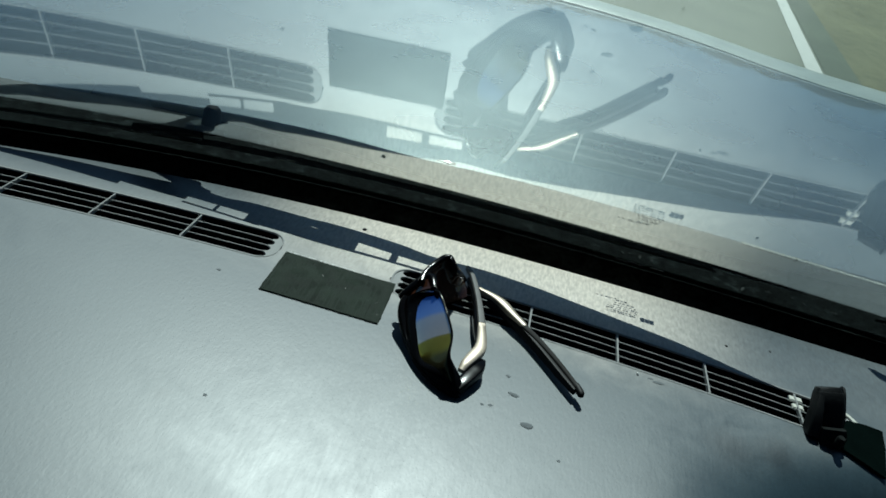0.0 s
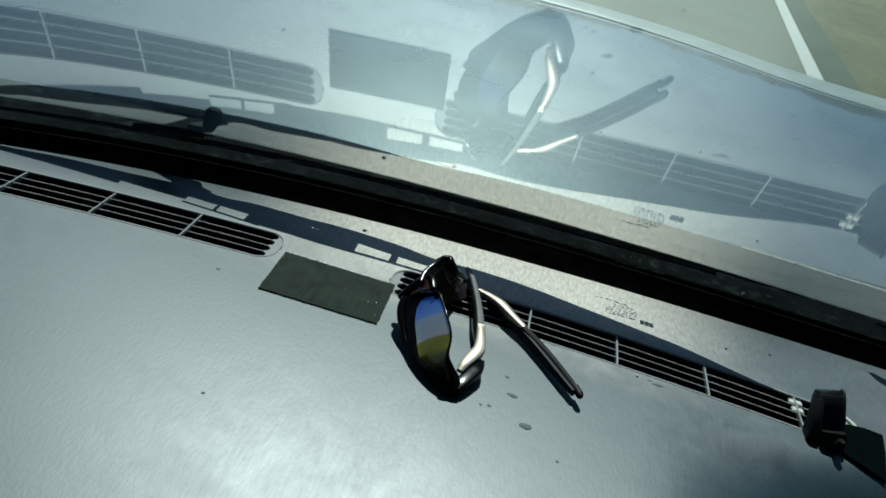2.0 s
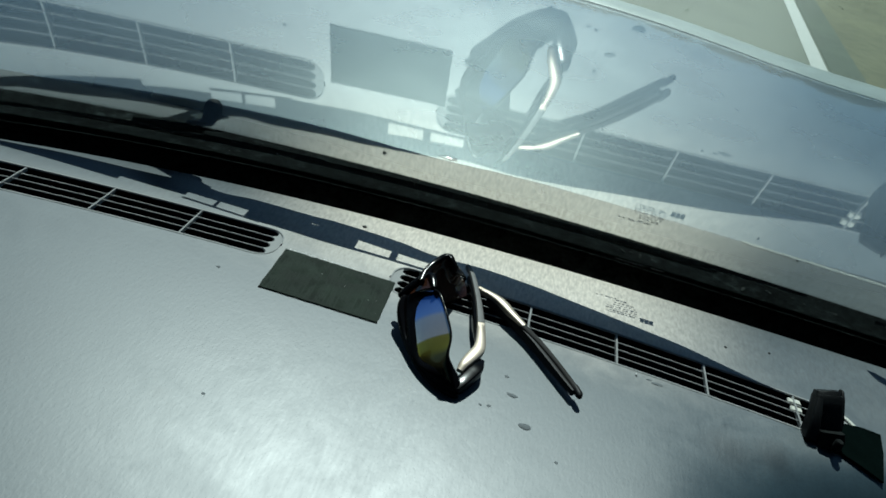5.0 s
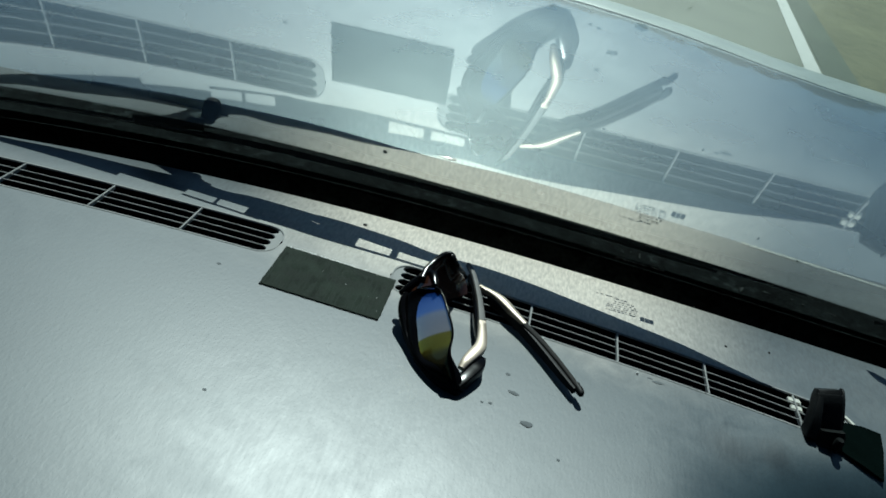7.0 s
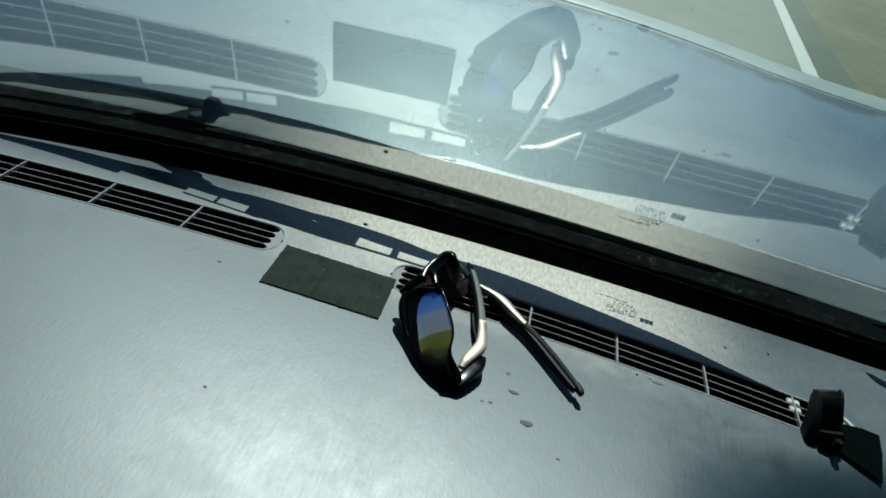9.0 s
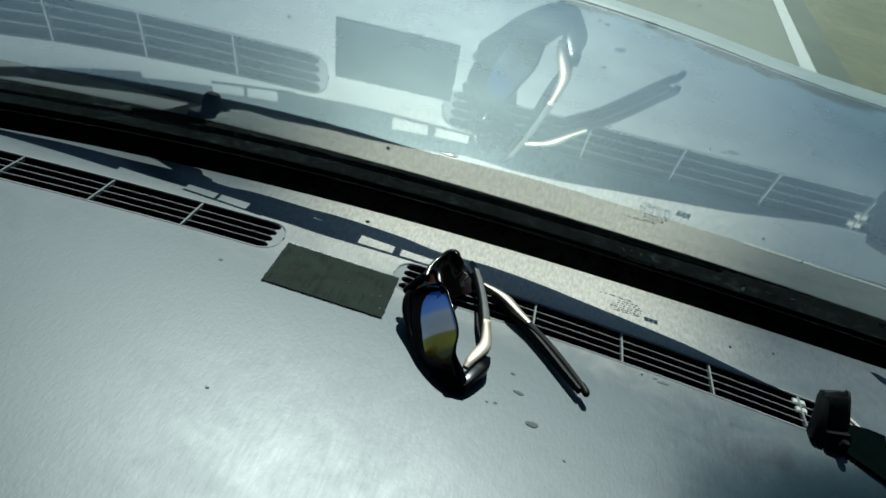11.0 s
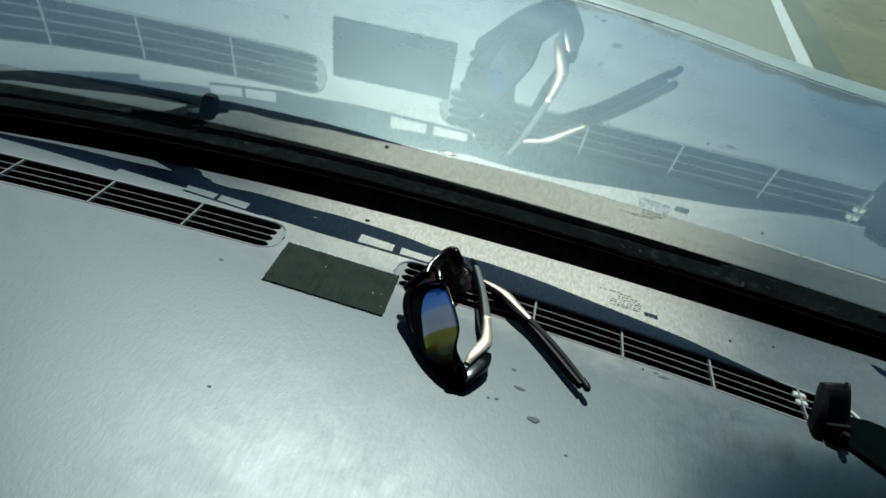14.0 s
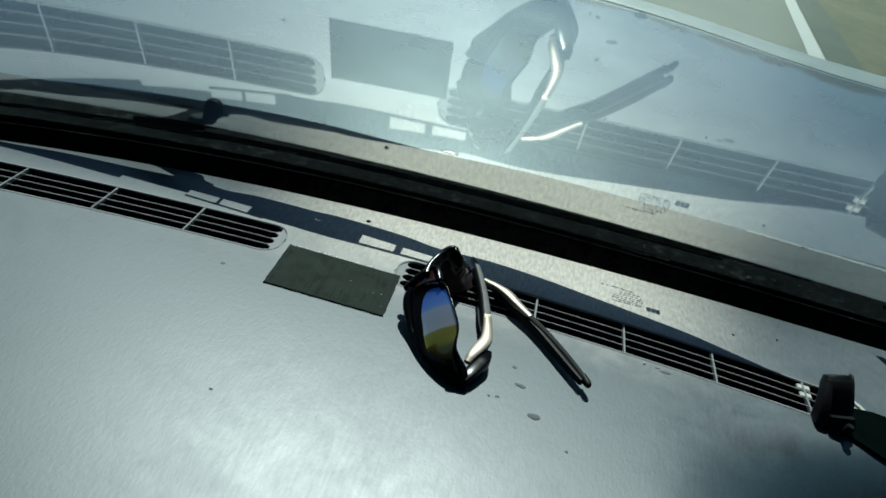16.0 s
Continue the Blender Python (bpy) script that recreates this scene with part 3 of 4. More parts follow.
# ---- wipers ----
def bar_over(name, rows, w, off, thick=0.003, mat=None):
    """A bar of the wiper over rows of dashboard x, y, half width as its shadow falls there."""
    bm = bmesh.new()
    ring = []
    for x, y, h in rows:
        a, b = over_dash(x, y - h, off), over_dash(x, y + h, off)
        c, d = over_dash(x, y + h, off + thick), over_dash(x, y - h, off + thick)
        ring.append([bm.verts.new(v) for v in (a, b, c, d)])
    for p, q in zip(ring, ring[1:]):
        for i in range(4):
            bm.faces.new((p[i], p[(i + 1) % 4], q[(i + 1) % 4], q[i]))
    bm.faces.new(ring[0])
    bm.faces.new(ring[-1][::-1])
    return part(name, bm, mat or MAT_BLACK, w)


def wipers():
    label = "black windscreen wiper parked at the foot of the windscreen"
    w = thing("windscreen_wiper", label, "wiper", "wipers")
    bar_over("blade", smooth_path([(-0.58, 0.0500, 0.004), (-0.52, 0.0555, 0.0045), (-0.4674, 0.0630, 0.0085), (-0.402, 0.0685, 0.0120)], 5) + [(-0.4019, 0.0715, 0.0090), (-0.37, 0.0745, 0.0115), (-0.3385, 0.0775, 0.0130)], w, 0.012)
    bar_over("rubber", [(-0.3390, 0.0600, 0.0015), (-0.30, 0.0595, 0.0015), (-0.262, 0.0585, 0.0015)], w, 0.010)
    bar_over("beam", smooth_path([(-0.3400, 0.0810, 0.0100), (-0.31, 0.0800, 0.0085), (-0.28, 0.0830, 0.0110), (-0.22, 0.0840, 0.0130)], 5), w, 0.014)
    bar_over("claw", [(-0.3095, 0.066, 0.008), (-0.3063, 0.066, 0.008)], w, 0.012)
    bar_over("claw", [(-0.2784, 0.068, 0.010), (-0.225, 0.070, 0.0105), (-0.2, 0.071, 0.010)], w, 0.012)
    bar_over("arm", smooth_path([(-0.43, 0.135, 0.018), (-0.40, 0.118, 0.017), (-0.365, 0.098, 0.010), (-0.35, 0.092, 0.010)], 4), w, 0.020, 0.006)
    bar_over("hinge_clip", smooth_path([(-0.3660, 0.0955, 0.0045), (-0.3625, 0.0975, 0.0085), (-0.3560, 0.0985, 0.0105), (-0.3500, 0.0965, 0.0082), (-0.3450, 0.0950, 0.0090), (-0.3400, 0.0930, 0.0078), (-0.3360, 0.0905, 0.0048), (-0.3250, 0.0885, 0.0036)], 4), w, 0.024, 0.006)
    bar_over("hinge_foot", smooth_path([(-0.3640, 0.0850, 0.0030), (-0.3590, 0.0845, 0.0052), (-0.3530, 0.0850, 0.0050), (-0.3490, 0.0860, 0.0026)], 4), w, 0.020, 0.005)
    bm = bmesh.new()
    add_sweep(bm, [(-0.455, 0.374, -0.072, 0.0115, 0.009), (-0.455, 0.375, -0.060, 0.0115, 0.009), (-0.4545, 0.376, -0.050, 0.0105, 0.008), (-0.454, 0.377, -0.046, 0.008, 0.0065), (-0.454, 0.377, -0.0445, 0.005, 0.004)], up=(0, 1, 0), sides=16, power=4)
    part("spindle_cap", bm, MAT_BLACK, w)
    w = thing("windscreen_wiper", label, "wiper", "wipers")
    bar_over("rubber", smooth_path([(-0.245, 0.0615, 0.002), (-0.20, 0.0615, 0.0025), (-0.136, 0.0640, 0.002), (-0.05, 0.0650, 0.002), (0.05, 0.062, 0.003), (0.12, 0.058, 0.003), (0.155, 0.0535, 0.003)], 5), w, 0.010)
    bar_over("beam", smooth_path([(-0.24, 0.090, 0.004), (-0.20, 0.0905, 0.009), (-0.1385, 0.0885, 0.0105), (-0.10, 0.0855, 0.0085), (-0.05, 0.087, 0.0105), (0.0, 0.0835, 0.011), (0.034, 0.0790, 0.0105), (0.065, 0.0755, 0.0095), (0.1026, 0.0710, 0.008), (0.1385, 0.0670, 0.006), (0.165, 0.0570, 0.009), (0.20, 0.0510, 0.0050), (0.235, 0.0445, 0.0015)], 5), w, 0.014)
    bar_over("claw", [(-0.234, 0.0722, 0.0108), (-0.1715, 0.0720, 0.0096)], w, 0.012)
    bar_over("claw", [(-0.1385, 0.0715, 0.009), (-0.1315, 0.0715, 0.009)], w, 0.012)
    bar_over("claw", [(-0.1005, 0.073, 0.010), (0.02, 0.066, 0.012), (0.09, 0.0600, 0.010), (0.13, 0.0560, 0.009), (0.150, 0.0540, 0.007)], w, 0.012)
    w = thing("windscreen_wiper", "black tip of a second windscreen wiper arm on the glass", "wiper", "wipers")
    bar_over("arm", [(0.330, 0.1285, 0.001), (0.336, 0.123, 0.0065), (0.36, 0.109, 0.0085), (0.44, 0.072, 0.009)], w, 0.016)
    bar_over("cap", [(0.44, 0.072, 0.010), (0.47, 0.058, 0.010)], w, 0.016, 0.006)


wipers()


# ---- maker's stamp on the glass, unreadable ----
def stamp():
    screen = bpy.data.objects["windscreen"]
    rng = random.Random(4)

    def mark(x, y, hx, hy):
        bm = bmesh.new()
        vs = [bm.verts.new(over_dash(x + a * hx, y + b * hy + a * hx * 0.12, -0.0004)) for a, b in ((-1, -1), (1, -1), (1, 1), (-1, 1))]
        bm.faces.new(vs)
        bmesh.ops.solidify(bm, geom=bm.faces[:], thickness=0.0002)
        part("stamp_mark", bm, MAT_BLACK, screen, "dark printed mark")

    for row, (x, y, n, w) in enumerate(((0.0605, 0.1160, 5, 0.0046), (0.080, 0.1155, 3, 0.0040), (0.078, 0.1105, 5, 0.0042), (0.077, 0.1065, 6, 0.0040), (0.072, 0.1025, 8, 0.0038), (0.071, 0.0990, 8, 0.0038), (0.070, 0.0955, 8, 0.0038), (0.070, 0.0925, 8, 0.0038))):
        for k in range(n):
            mark(x + k * w + rng.uniform(-0.0006, 0.0006), y + k * w * 0.06, w * rng.uniform(0.22, 0.46), rng.uniform(0.0005, 0.0010))
    for k in range(3):
        mark(0.1045 + 0.0044 * k, 0.0935, 0.0020, 0.0036)
    mark(0.1078, 0.0955, 0.006, 0.0007)


stamp()


# ---- ribbed mat ----
def mat_patch():
    """A piece cut from a rubber mat, with slightly ragged edges and a worn, uneven top."""
    bm = bmesh.new()
    nx, ny = 34, 20
    top = []
    for i in range(nx + 1):
        for k in range(ny + 1):
            u, v = i / nx * 2 - 1, k / ny * 2 - 1
            x, y = 0.0510 * u, 0.0315 * v
            if i in (0, nx):
                x += 0.0008 * noise.noise((y * 160, i, 2))
            if k in (0, ny):
                y += 0.0008 * noise.noise((x * 130, k, 5))
            z = 0.0010 + 0.0003 * noise.noise((x * 90, y * 90, 1)) - (0.0004 if i in (0, nx) or k in (0, ny) else 0)
            top.append(bm.verts.new((x, y, z)))
    at = lambda i, k: top[i * (ny + 1) + k]
    for i in range(nx):
        for k in range(ny):
            bm.faces.new((at(i, k), at(i + 1, k), at(i + 1, k + 1), at(i, k + 1)))
    rim = [e for e in bm.edges if e.is_boundary]
    for v in bmesh.ops.extrude_edge_only(bm, edges=rim)["geom"]:
        if isinstance(v, bmesh.types.BMVert):
            v.co.z = 0
    ob = part("anti_slip_mat", bm, MAT_MAT)
    ob.location, ob.rotation_euler = (-0.1732, -0.0028, 0.0003), (0, 0, radians(0.6))
    # low ribs from the near to the far edge, each with a blunt end
    rng = random.Random(17)
    bm = bmesh.new()
    for k in range(58):
        x = -0.0500 + 0.1000 * k / 57 + rng.uniform(-0.0002, 0.0002)
        far = 0.0313 + rng.uniform(-0.0010, 0.0006)
        add_box(bm, x - 0.0006, -0.0312, 0.0006, x + 0.0006, far, 0.00106 + rng.uniform(-0.0001, 0.0001))
    part("rib", bm, MAT_RIB, ob)
    # white dots painted in for the sun's glints on the rib ends
    for k in range(2, 44):
        if rng.random() < 0.30:
            continue
        x, tall = -0.0500 + 0.1000 * k / 57, rng.uniform(0.0005, 0.0009)
        bm = bmesh.new()
        bmesh.ops.create_icosphere(bm, subdivisions=1, radius=1)
        for v in bm.verts:
            v.co = Vector((x + v.co.x * 0.0006, 0.0322 + v.co.y * 0.0011, 0.0008 + v.co.z * tall))
        part("rib_glint", bm, MAT_GRIT_GLINT, ob, "rib end whitened for its glint of sun")
    return tagged(ob, "dark grey-green rectangular anti-slip mat on the dashboard", "mat")


mat_patch()


# ---- sunglasses ----
def ruled(name, low, high, mat, parent, thick=0.0016, steps=10, rows=9, bulge=0.004, inside=Vector((-0.066, -0.03, 0.02)), label="", ends=(0.0, 1.0)):
    """A curved shell between two edges, bulging away from inside, with thickness."""
    a, b = smooth_path(low, steps), smooth_path(high, steps)
    n = len(a)
    b = [np.array([np.interp(i / (n - 1) * (len(b) - 1), range(len(b)), [q[c] for q in b]) for c in range(3)]) for i in range(n)]
    bm = bmesh.new()
    grid = []
    for i in range(n):
        t = i / (n - 1)
        line = []
        for k in range(rows):
            v = k / (rows - 1)
            p = Vector(a[i] * (1 - v) + b[i] * v)
            out = (p - inside)
            out.z = 0.004
            p += out.normalized() * bulge * 4 * v * (1 - v)
            line.append(bm.verts.new(p))
        grid.append(line)
    for i in range(n - 1):
        for k in range(rows - 1):
            bm.faces.new((grid[i][k], grid[i + 1][k], grid[i + 1][k + 1], grid[i][k + 1]))
    bmesh.ops.recalc_face_normals(bm, faces=bm.faces)
    bmesh.ops.solidify(bm, geom=bm.faces[:], thickness=thick)
    return part(name, bm, mat, parent, label)


def sunglasses():
    """Laid upside down: the brow and both temples on the dashboard, the lenses standing up and facing the side."""
    g = thing("sunglasses", "wraparound sunglasses, black frame, mirrored lenses, champagne temples", "sunglasses")
    near_low = [(-0.0461, -0.0895, 0.0030), (-0.0638, -0.0854, 0.0040), (-0.0808, -0.0710, 0.0050), (-0.0948, -0.0498, 0.0070), (-0.1038, -0.0322, 0.0120), (-0.1073, -0.0191, 0.0200)]
    near_top = [(-0.0516, -0.0818, 0.0120), (-0.0592, -0.0764, 0.0240), (-0.0612, -0.0604, 0.0310), (-0.0691, -0.0435, 0.0360), (-0.0789, -0.0239, 0.0380), (-0.0850, -0.0226, 0.0390)]
    far_low = [(-0.1075, -0.0201, 0.0160), (-0.0999, -0.0054, 0.0120), (-0.0782, 0.0142, 0.0060), (-0.0600, 0.0310, 0.0080)]
    far_top = [(-0.0889, -0.0158, 0.0370), (-0.0954, -0.0014, 0.0390), (-0.0931, 0.0136, 0.0410), (-0.0879, 0.0258, 0.0420), (-0.0805, 0.0263, 0.0400), (-0.0763, 0.0254, 0.0340), (-0.0683, 0.0370, 0.0200)]
    ruled("lens", near_low, near_top, MAT_LENS, g, label="mirrored lens, amber with painted-in blue and grey reflections")
    # black frame widened over the lens, standing for its dark reflection
    ruled("frame_reflection", near_low, [tuple(np.array(a) * k + np.array(b) * (1 - k)) for a, b, k in zip(near_top, near_low, (1.0, 0.68, 0.20, 0.46, 0.82, 0.96))], MAT_FRAME, g, thick=0.0022, bulge=0.0046, label="glossy black lower frame, widened to stand for the lens's dark reflection")
    ruled("lens", far_low, far_top, MAT_LENS_DARK, g, label="dark brown lens")

    def rim(rows, steps=6, mat=MAT_FRAME, name="rim", up=(0, 0, 1), label="", power=2.6):
        bm = bmesh.new()
        add_sweep(bm, smooth_path(rows, steps), up=up, sides=12, power=power)
        return part(name, bm, mat, g, label)

    # outer rim of the near lens, its thin free edge, and the corner where both meet
    rim([(-0.0427, -0.0912, 0.0015, 0.0006, 0.0008), (-0.0469, -0.0912, 0.0030, 0.0022, 0.0026), (-0.0634, -0.0857, 0.0040, 0.0028, 0.0030), (-0.0804, -0.0711, 0.0050, 0.0028, 0.0030), (-0.0946, -0.0504, 0.0070, 0.0026, 0.0032), (-0.1040, -0.0338, 0.0130, 0.0028, 0.0042), (-0.1073, -0.0242, 0.0180, 0.0030, 0.0042), (-0.1063, -0.0166, 0.0220, 0.0028, 0.0036)])
    rim([(-0.0459, -0.0894, 0.0050, 0.0026, 0.0034), (-0.0520, -0.0835, 0.0130, 0.0028, 0.0038), (-0.0592, -0.0777, 0.0250, 0.0013, 0.0014), (-0.0612, -0.0611, 0.0315, 0.0008, 0.0009), (-0.0691, -0.0442, 0.0365, 0.0008, 0.0009), (-0.0789, -0.0247, 0.0385, 0.0012, 0.0014), (-0.0851, -0.0220, 0.0390, 0.0022, 0.0024)])
    rim([(-0.0477, -0.0905, 0.0040, 0.0042, 0.0036), (-0.0488, -0.0850, 0.0080, 0.0042, 0.0050), (-0.0544, -0.0805, 0.0150, 0.0028, 0.0046), (-0.0586, -0.0756, 0.0210, 0.0012, 0.0020)], name="corner", power=3)
    # nose bridge, far rim and nose pad
    rim([(-0.1119, -0.0121, 0.0180, 0.0020, 0.0024), (-0.1088, -0.0121, 0.0210, 0.0036, 0.0036), (-0.1024, -0.0069, 0.0280, 0.0042, 0.0046), (-0.0954, -0.0018, 0.0350, 0.0040, 0.0046), (-0.0900, -0.0043, 0.0380, 0.0034, 0.0042), (-0.0858, -0.0171, 0.0380, 0.0020, 0.0024)], name="bridge")
    rim([(-0.0980, -0.0091, 0.0350, 0.0032, 0.0042), (-0.0975, 0.0018, 0.0380, 0.0024, 0.0032), (-0.0932, 0.0143, 0.0410, 0.0022, 0.0028), (-0.0878, 0.0263, 0.0420, 0.0024, 0.0028), (-0.0824, 0.0293, 0.0420, 0.0028, 0.0032), (-0.0791, 0.0255, 0.0400, 0.0028, 0.0038), (-0.0762, 0.0258, 0.0350, 0.0028, 0.0044), (-0.0725, 0.0349, 0.0260, 0.0024, 0.0046), (-0.0689, 0.0462, 0.0160, 0.0020, 0.0044), (-0.0659, 0.0522, 0.0090, 0.0016, 0.0040)])
    rim([(-0.1042, -0.0148, 0.0160, 0.0026, 0.0036), (-0.0982, -0.0037, 0.0120, 0.0028, 0.0038), (-0.0785, 0.0159, 0.0060, 0.0024, 0.0036), (-0.0659, 0.0291, 0.0070, 0.0026, 0.0040), (-0.0627, 0.0372, 0.0080, 0.0024, 0.0040)])
    rim([(-0.0866, -0.0179, 0.0350, 0.0024, 0.0032), (-0.0822, -0.0137, 0.0280, 0.0024, 0.0032), (-0.0787, -0.0072, 0.0200, 0.0015, 0.0022)], name="nose_pad")
    # near temple: black hinge block, champagne arm with an elbow, grey tip over a black liner
    rim([(-0.0464, -0.0891, 0.0050, 0.0032, 0.0042), (-0.0426, -0.0806, 0.0060, 0.0044, 0.0048), (-0.0377, -0.0694, 0.0070, 0.0048, 0.0050), (-0.0341, -0.0608, 0.0080, 0.0042, 0.0046), (-0.0329, -0.0517, 0.0080, 0.0024, 0.0035)], name="hinge_block", power=5)
    rim([(-0.0473, -0.0704, 0.0090, 0.0026, 0.0020), (-0.0450, -0.0628, 0.0105, 0.0040, 0.0030), (-0.0405, -0.0521, 0.0120, 0.0049, 0.0032), (-0.0374, -0.0419, 0.0125, 0.0049, 0.0032), (-0.0383, -0.0276, 0.0125, 0.0040, 0.0032), (-0.0414, -0.0077, 0.0120, 0.0034, 0.0032)], mat=MAT_SILVER, name="temple", label="champagne metal temple", power=5, steps=5)
    rim([(-0.0412, -0.0096, 0.0120, 0.0035, 0.0036), (-0.0469, 0.0186, 0.0110, 0.0030, 0.0032), (-0.0538, 0.0459, 0.0095, 0.0027, 0.0030), (-0.0604, 0.0671, 0.0085, 0.0024, 0.0028), (-0.0661, 0.0788, 0.0080, 0.0019, 0.0024), (-0.0677, 0.0814, 0.0080, 0.0008, 0.0012)], mat=MAT_TIP_GREY, name="temple_tip", label="grey rubber temple tip", power=4)
    rim([(-0.0416, -0.0278, 0.0090, 0.0008, 0.0020), (-0.0458, -0.0057, 0.0085, 0.0022, 0.0045), (-0.0500, 0.0185, 0.0075, 0.0022, 0.0045), (-0.0560, 0.0434, 0.0065, 0.0018, 0.0040), (-0.0628, 0.0632, 0.0060, 0.0014, 0.0030)], name="temple_liner", label="black inner side of the temple")
    # far temple, open over the grille
    rim([(-0.0505, 0.0450, 0.0100, 0.0022, 0.0030), (-0.0458, 0.0422, 0.0105, 0.0026, 0.0030), (-0.0378, 0.0390, 0.0110, 0.0034, 0.0030), (-0.0279, 0.0323, 0.0115, 0.0044, 0.0030), (-0.0169, 0.0209, 0.0108, 0.0036, 0.0030), (-0.0052, 0.0099, 0.0100, 0.0030, 0.0028)], mat=MAT_SILVER, name="temple", label="champagne metal temple", power=4)
    rim([(-0.0406, 0.0374, 0.0060, 0.0022, 0.0040), (-0.0239, 0.0260, 0.0060, 0.0026, 0.0045), (-0.0114, 0.0137, 0.0060, 0.0030, 0.0045), (0.0003, 0.0018, 0.0060, 0.0030, 0.0045), (0.0145, -0.0156, 0.0060, 0.0028, 0.0042), (0.0300, -0.0361, 0.0065, 0.0025, 0.0036), (0.0419, -0.0513, 0.0070, 0.0022, 0.0030)], name="temple_core", mat=MAT_TIP_DARK, label="black underside of the temple", power=3)
    rim([(-0.0063, 0.0107, 0.0100, 0.0031, 0.0026), (0.0085, -0.0034, 0.0100, 0.0027, 0.0022), (0.0234, -0.0207, 0.0098, 0.0024, 0.0020), (0.0366, -0.0386, 0.0096, 0.0023, 0.0020), (0.0441, -0.0500, 0.0094, 0.0023, 0.0022)], mat=MAT_TIP, name="temple_tip", label="black rubber temple tip")
    rim([(0.0424, -0.0459, 0.0090, 0.0027, 0.0029), (0.0459, -0.0527, 0.0090, 0.0029, 0.0030), (0.0472, -0.0559, 0.0090, 0.0022, 0.0023), (0.0477, -0.0570, 0.0090, 0.0008, 0.0010)], mat=MAT_TIP_DARK, name="end_cap", label="black end cap")
    return g


sunglasses()


# ---- holder clipped to the vent ----
def holder():
    h = thing("vent_phone_holder", "black plastic phone holder clipped onto the vent grille", "phone holder")

    def lean(name, rows, mat=MAT_BLACK, power=8, sides=20):
        bm = bmesh.new()
        add_sweep(bm, rows, up=(0, 1, 0), sides=sides, power=power)
        part(name, bm, mat, h)

    # upright clip that leans away, its top edge chamfered
    lean("body", [(0.2530, 0.0060, -0.002, 0.0112, 0.0100), (0.2522, 0.0095, 0.010, 0.0116, 0.0098), (0.2498, 0.0170, 0.022, 0.0114, 0.0088), (0.2488, 0.0205, 0.0275, 0.0108, 0.0080), (0.2484, 0.0215, 0.0292, 0.0100, 0.0072)])
    lean("lip", [(0.2482, 0.0218, 0.0285, 0.0098, 0.0070), (0.2476, 0.0234, 0.0308, 0.0092, 0.0062), (0.2474, 0.0238, 0.0314, 0.0088, 0.0058)], power=9)
    for z in (0.010, 0.0145, 0.019):
        y, x = 0.0095 - 0.0098 + 0.62 * (z - 0.010), 0.2522 - 0.20 * (z - 0.010)
        lean("grip_ridge", [(x, y, z - 0.0010, 0.0092, 0.0009), (x, y + 0.0008, z + 0.0010, 0.0092, 0.0009)], MAT_RUBBER, 4, 12)
    lean("jaw", [(0.2648, 0.0090, 0.0, 0.0014, 0.0110), (0.2635, 0.0140, 0.014, 0.0014, 0.0105), (0.2605, 0.0225, 0.028, 0.0014, 0.0075), (0.2592, 0.0255, 0.0335, 0.0012, 0.0045), (0.2590, 0.0260, 0.0345, 0.0007, 0.0026)], power=5)
    lean("jaw", [(0.2402, -0.0035, 0.0, 0.0048, 0.0085), (0.2400, 0.0010, 0.009, 0.0046, 0.0080), (0.2400, 0.0095, 0.0195, 0.0036, 0.0070), (0.2404, 0.0160, 0.0262, 0.0026, 0.0052)], power=6)
    lean("foot", [(0.2555, -0.0075, 0.0, 0.0098, 0.0060), (0.2550, -0.0065, 0.008, 0.0100, 0.0060), (0.2540, -0.0045, 0.0125, 0.0092, 0.0048)], MAT_RUBBER, 6)
    lean("screw", [(0.2580, -0.0150, 0.004, 0.0036, 0.0040), (0.2580, -0.0150, 0.012, 0.0036, 0.0040), (0.2580, -0.0150, 0.0135, 0.0026, 0.0030)], MAT_RUBBER, 2, 14)
    h.location.x = 0.002
    return h


holder()


def corner_mat():
    bm = bmesh.new()
    vs = [bm.verts.new(p) for p in ((0.2800, 0.0270, 0.0004), (0.2690, 0.006, 0.0004), (0.2650, -0.0130, 0.0004), (0.283, -0.0215, 0.0004), (0.2995, -0.0285, 0.0004), (0.3060, 0.002, 0.0004), (0.3110, 0.0270, 0.0004), (0.2960, 0.0290, 0.0004))]
    f = bm.faces.new(vs)
    top = bmesh.ops.extrude_face_region(bm, geom=[f])["geom"]
    for v in top:
        if isinstance(v, bmesh.types.BMVert):
            v.co.z += 0.0018
    for v in bm.verts:
        v.co.z += dash_z(v.co.x, v.co.y) + 0.0006
    ob = part("anti_slip_mat", bm, MAT_MAT_DIMMED)
    return tagged(ob, "grey-green mat piece beside the phone holder, darkened for dim light", "mat")


corner_mat()


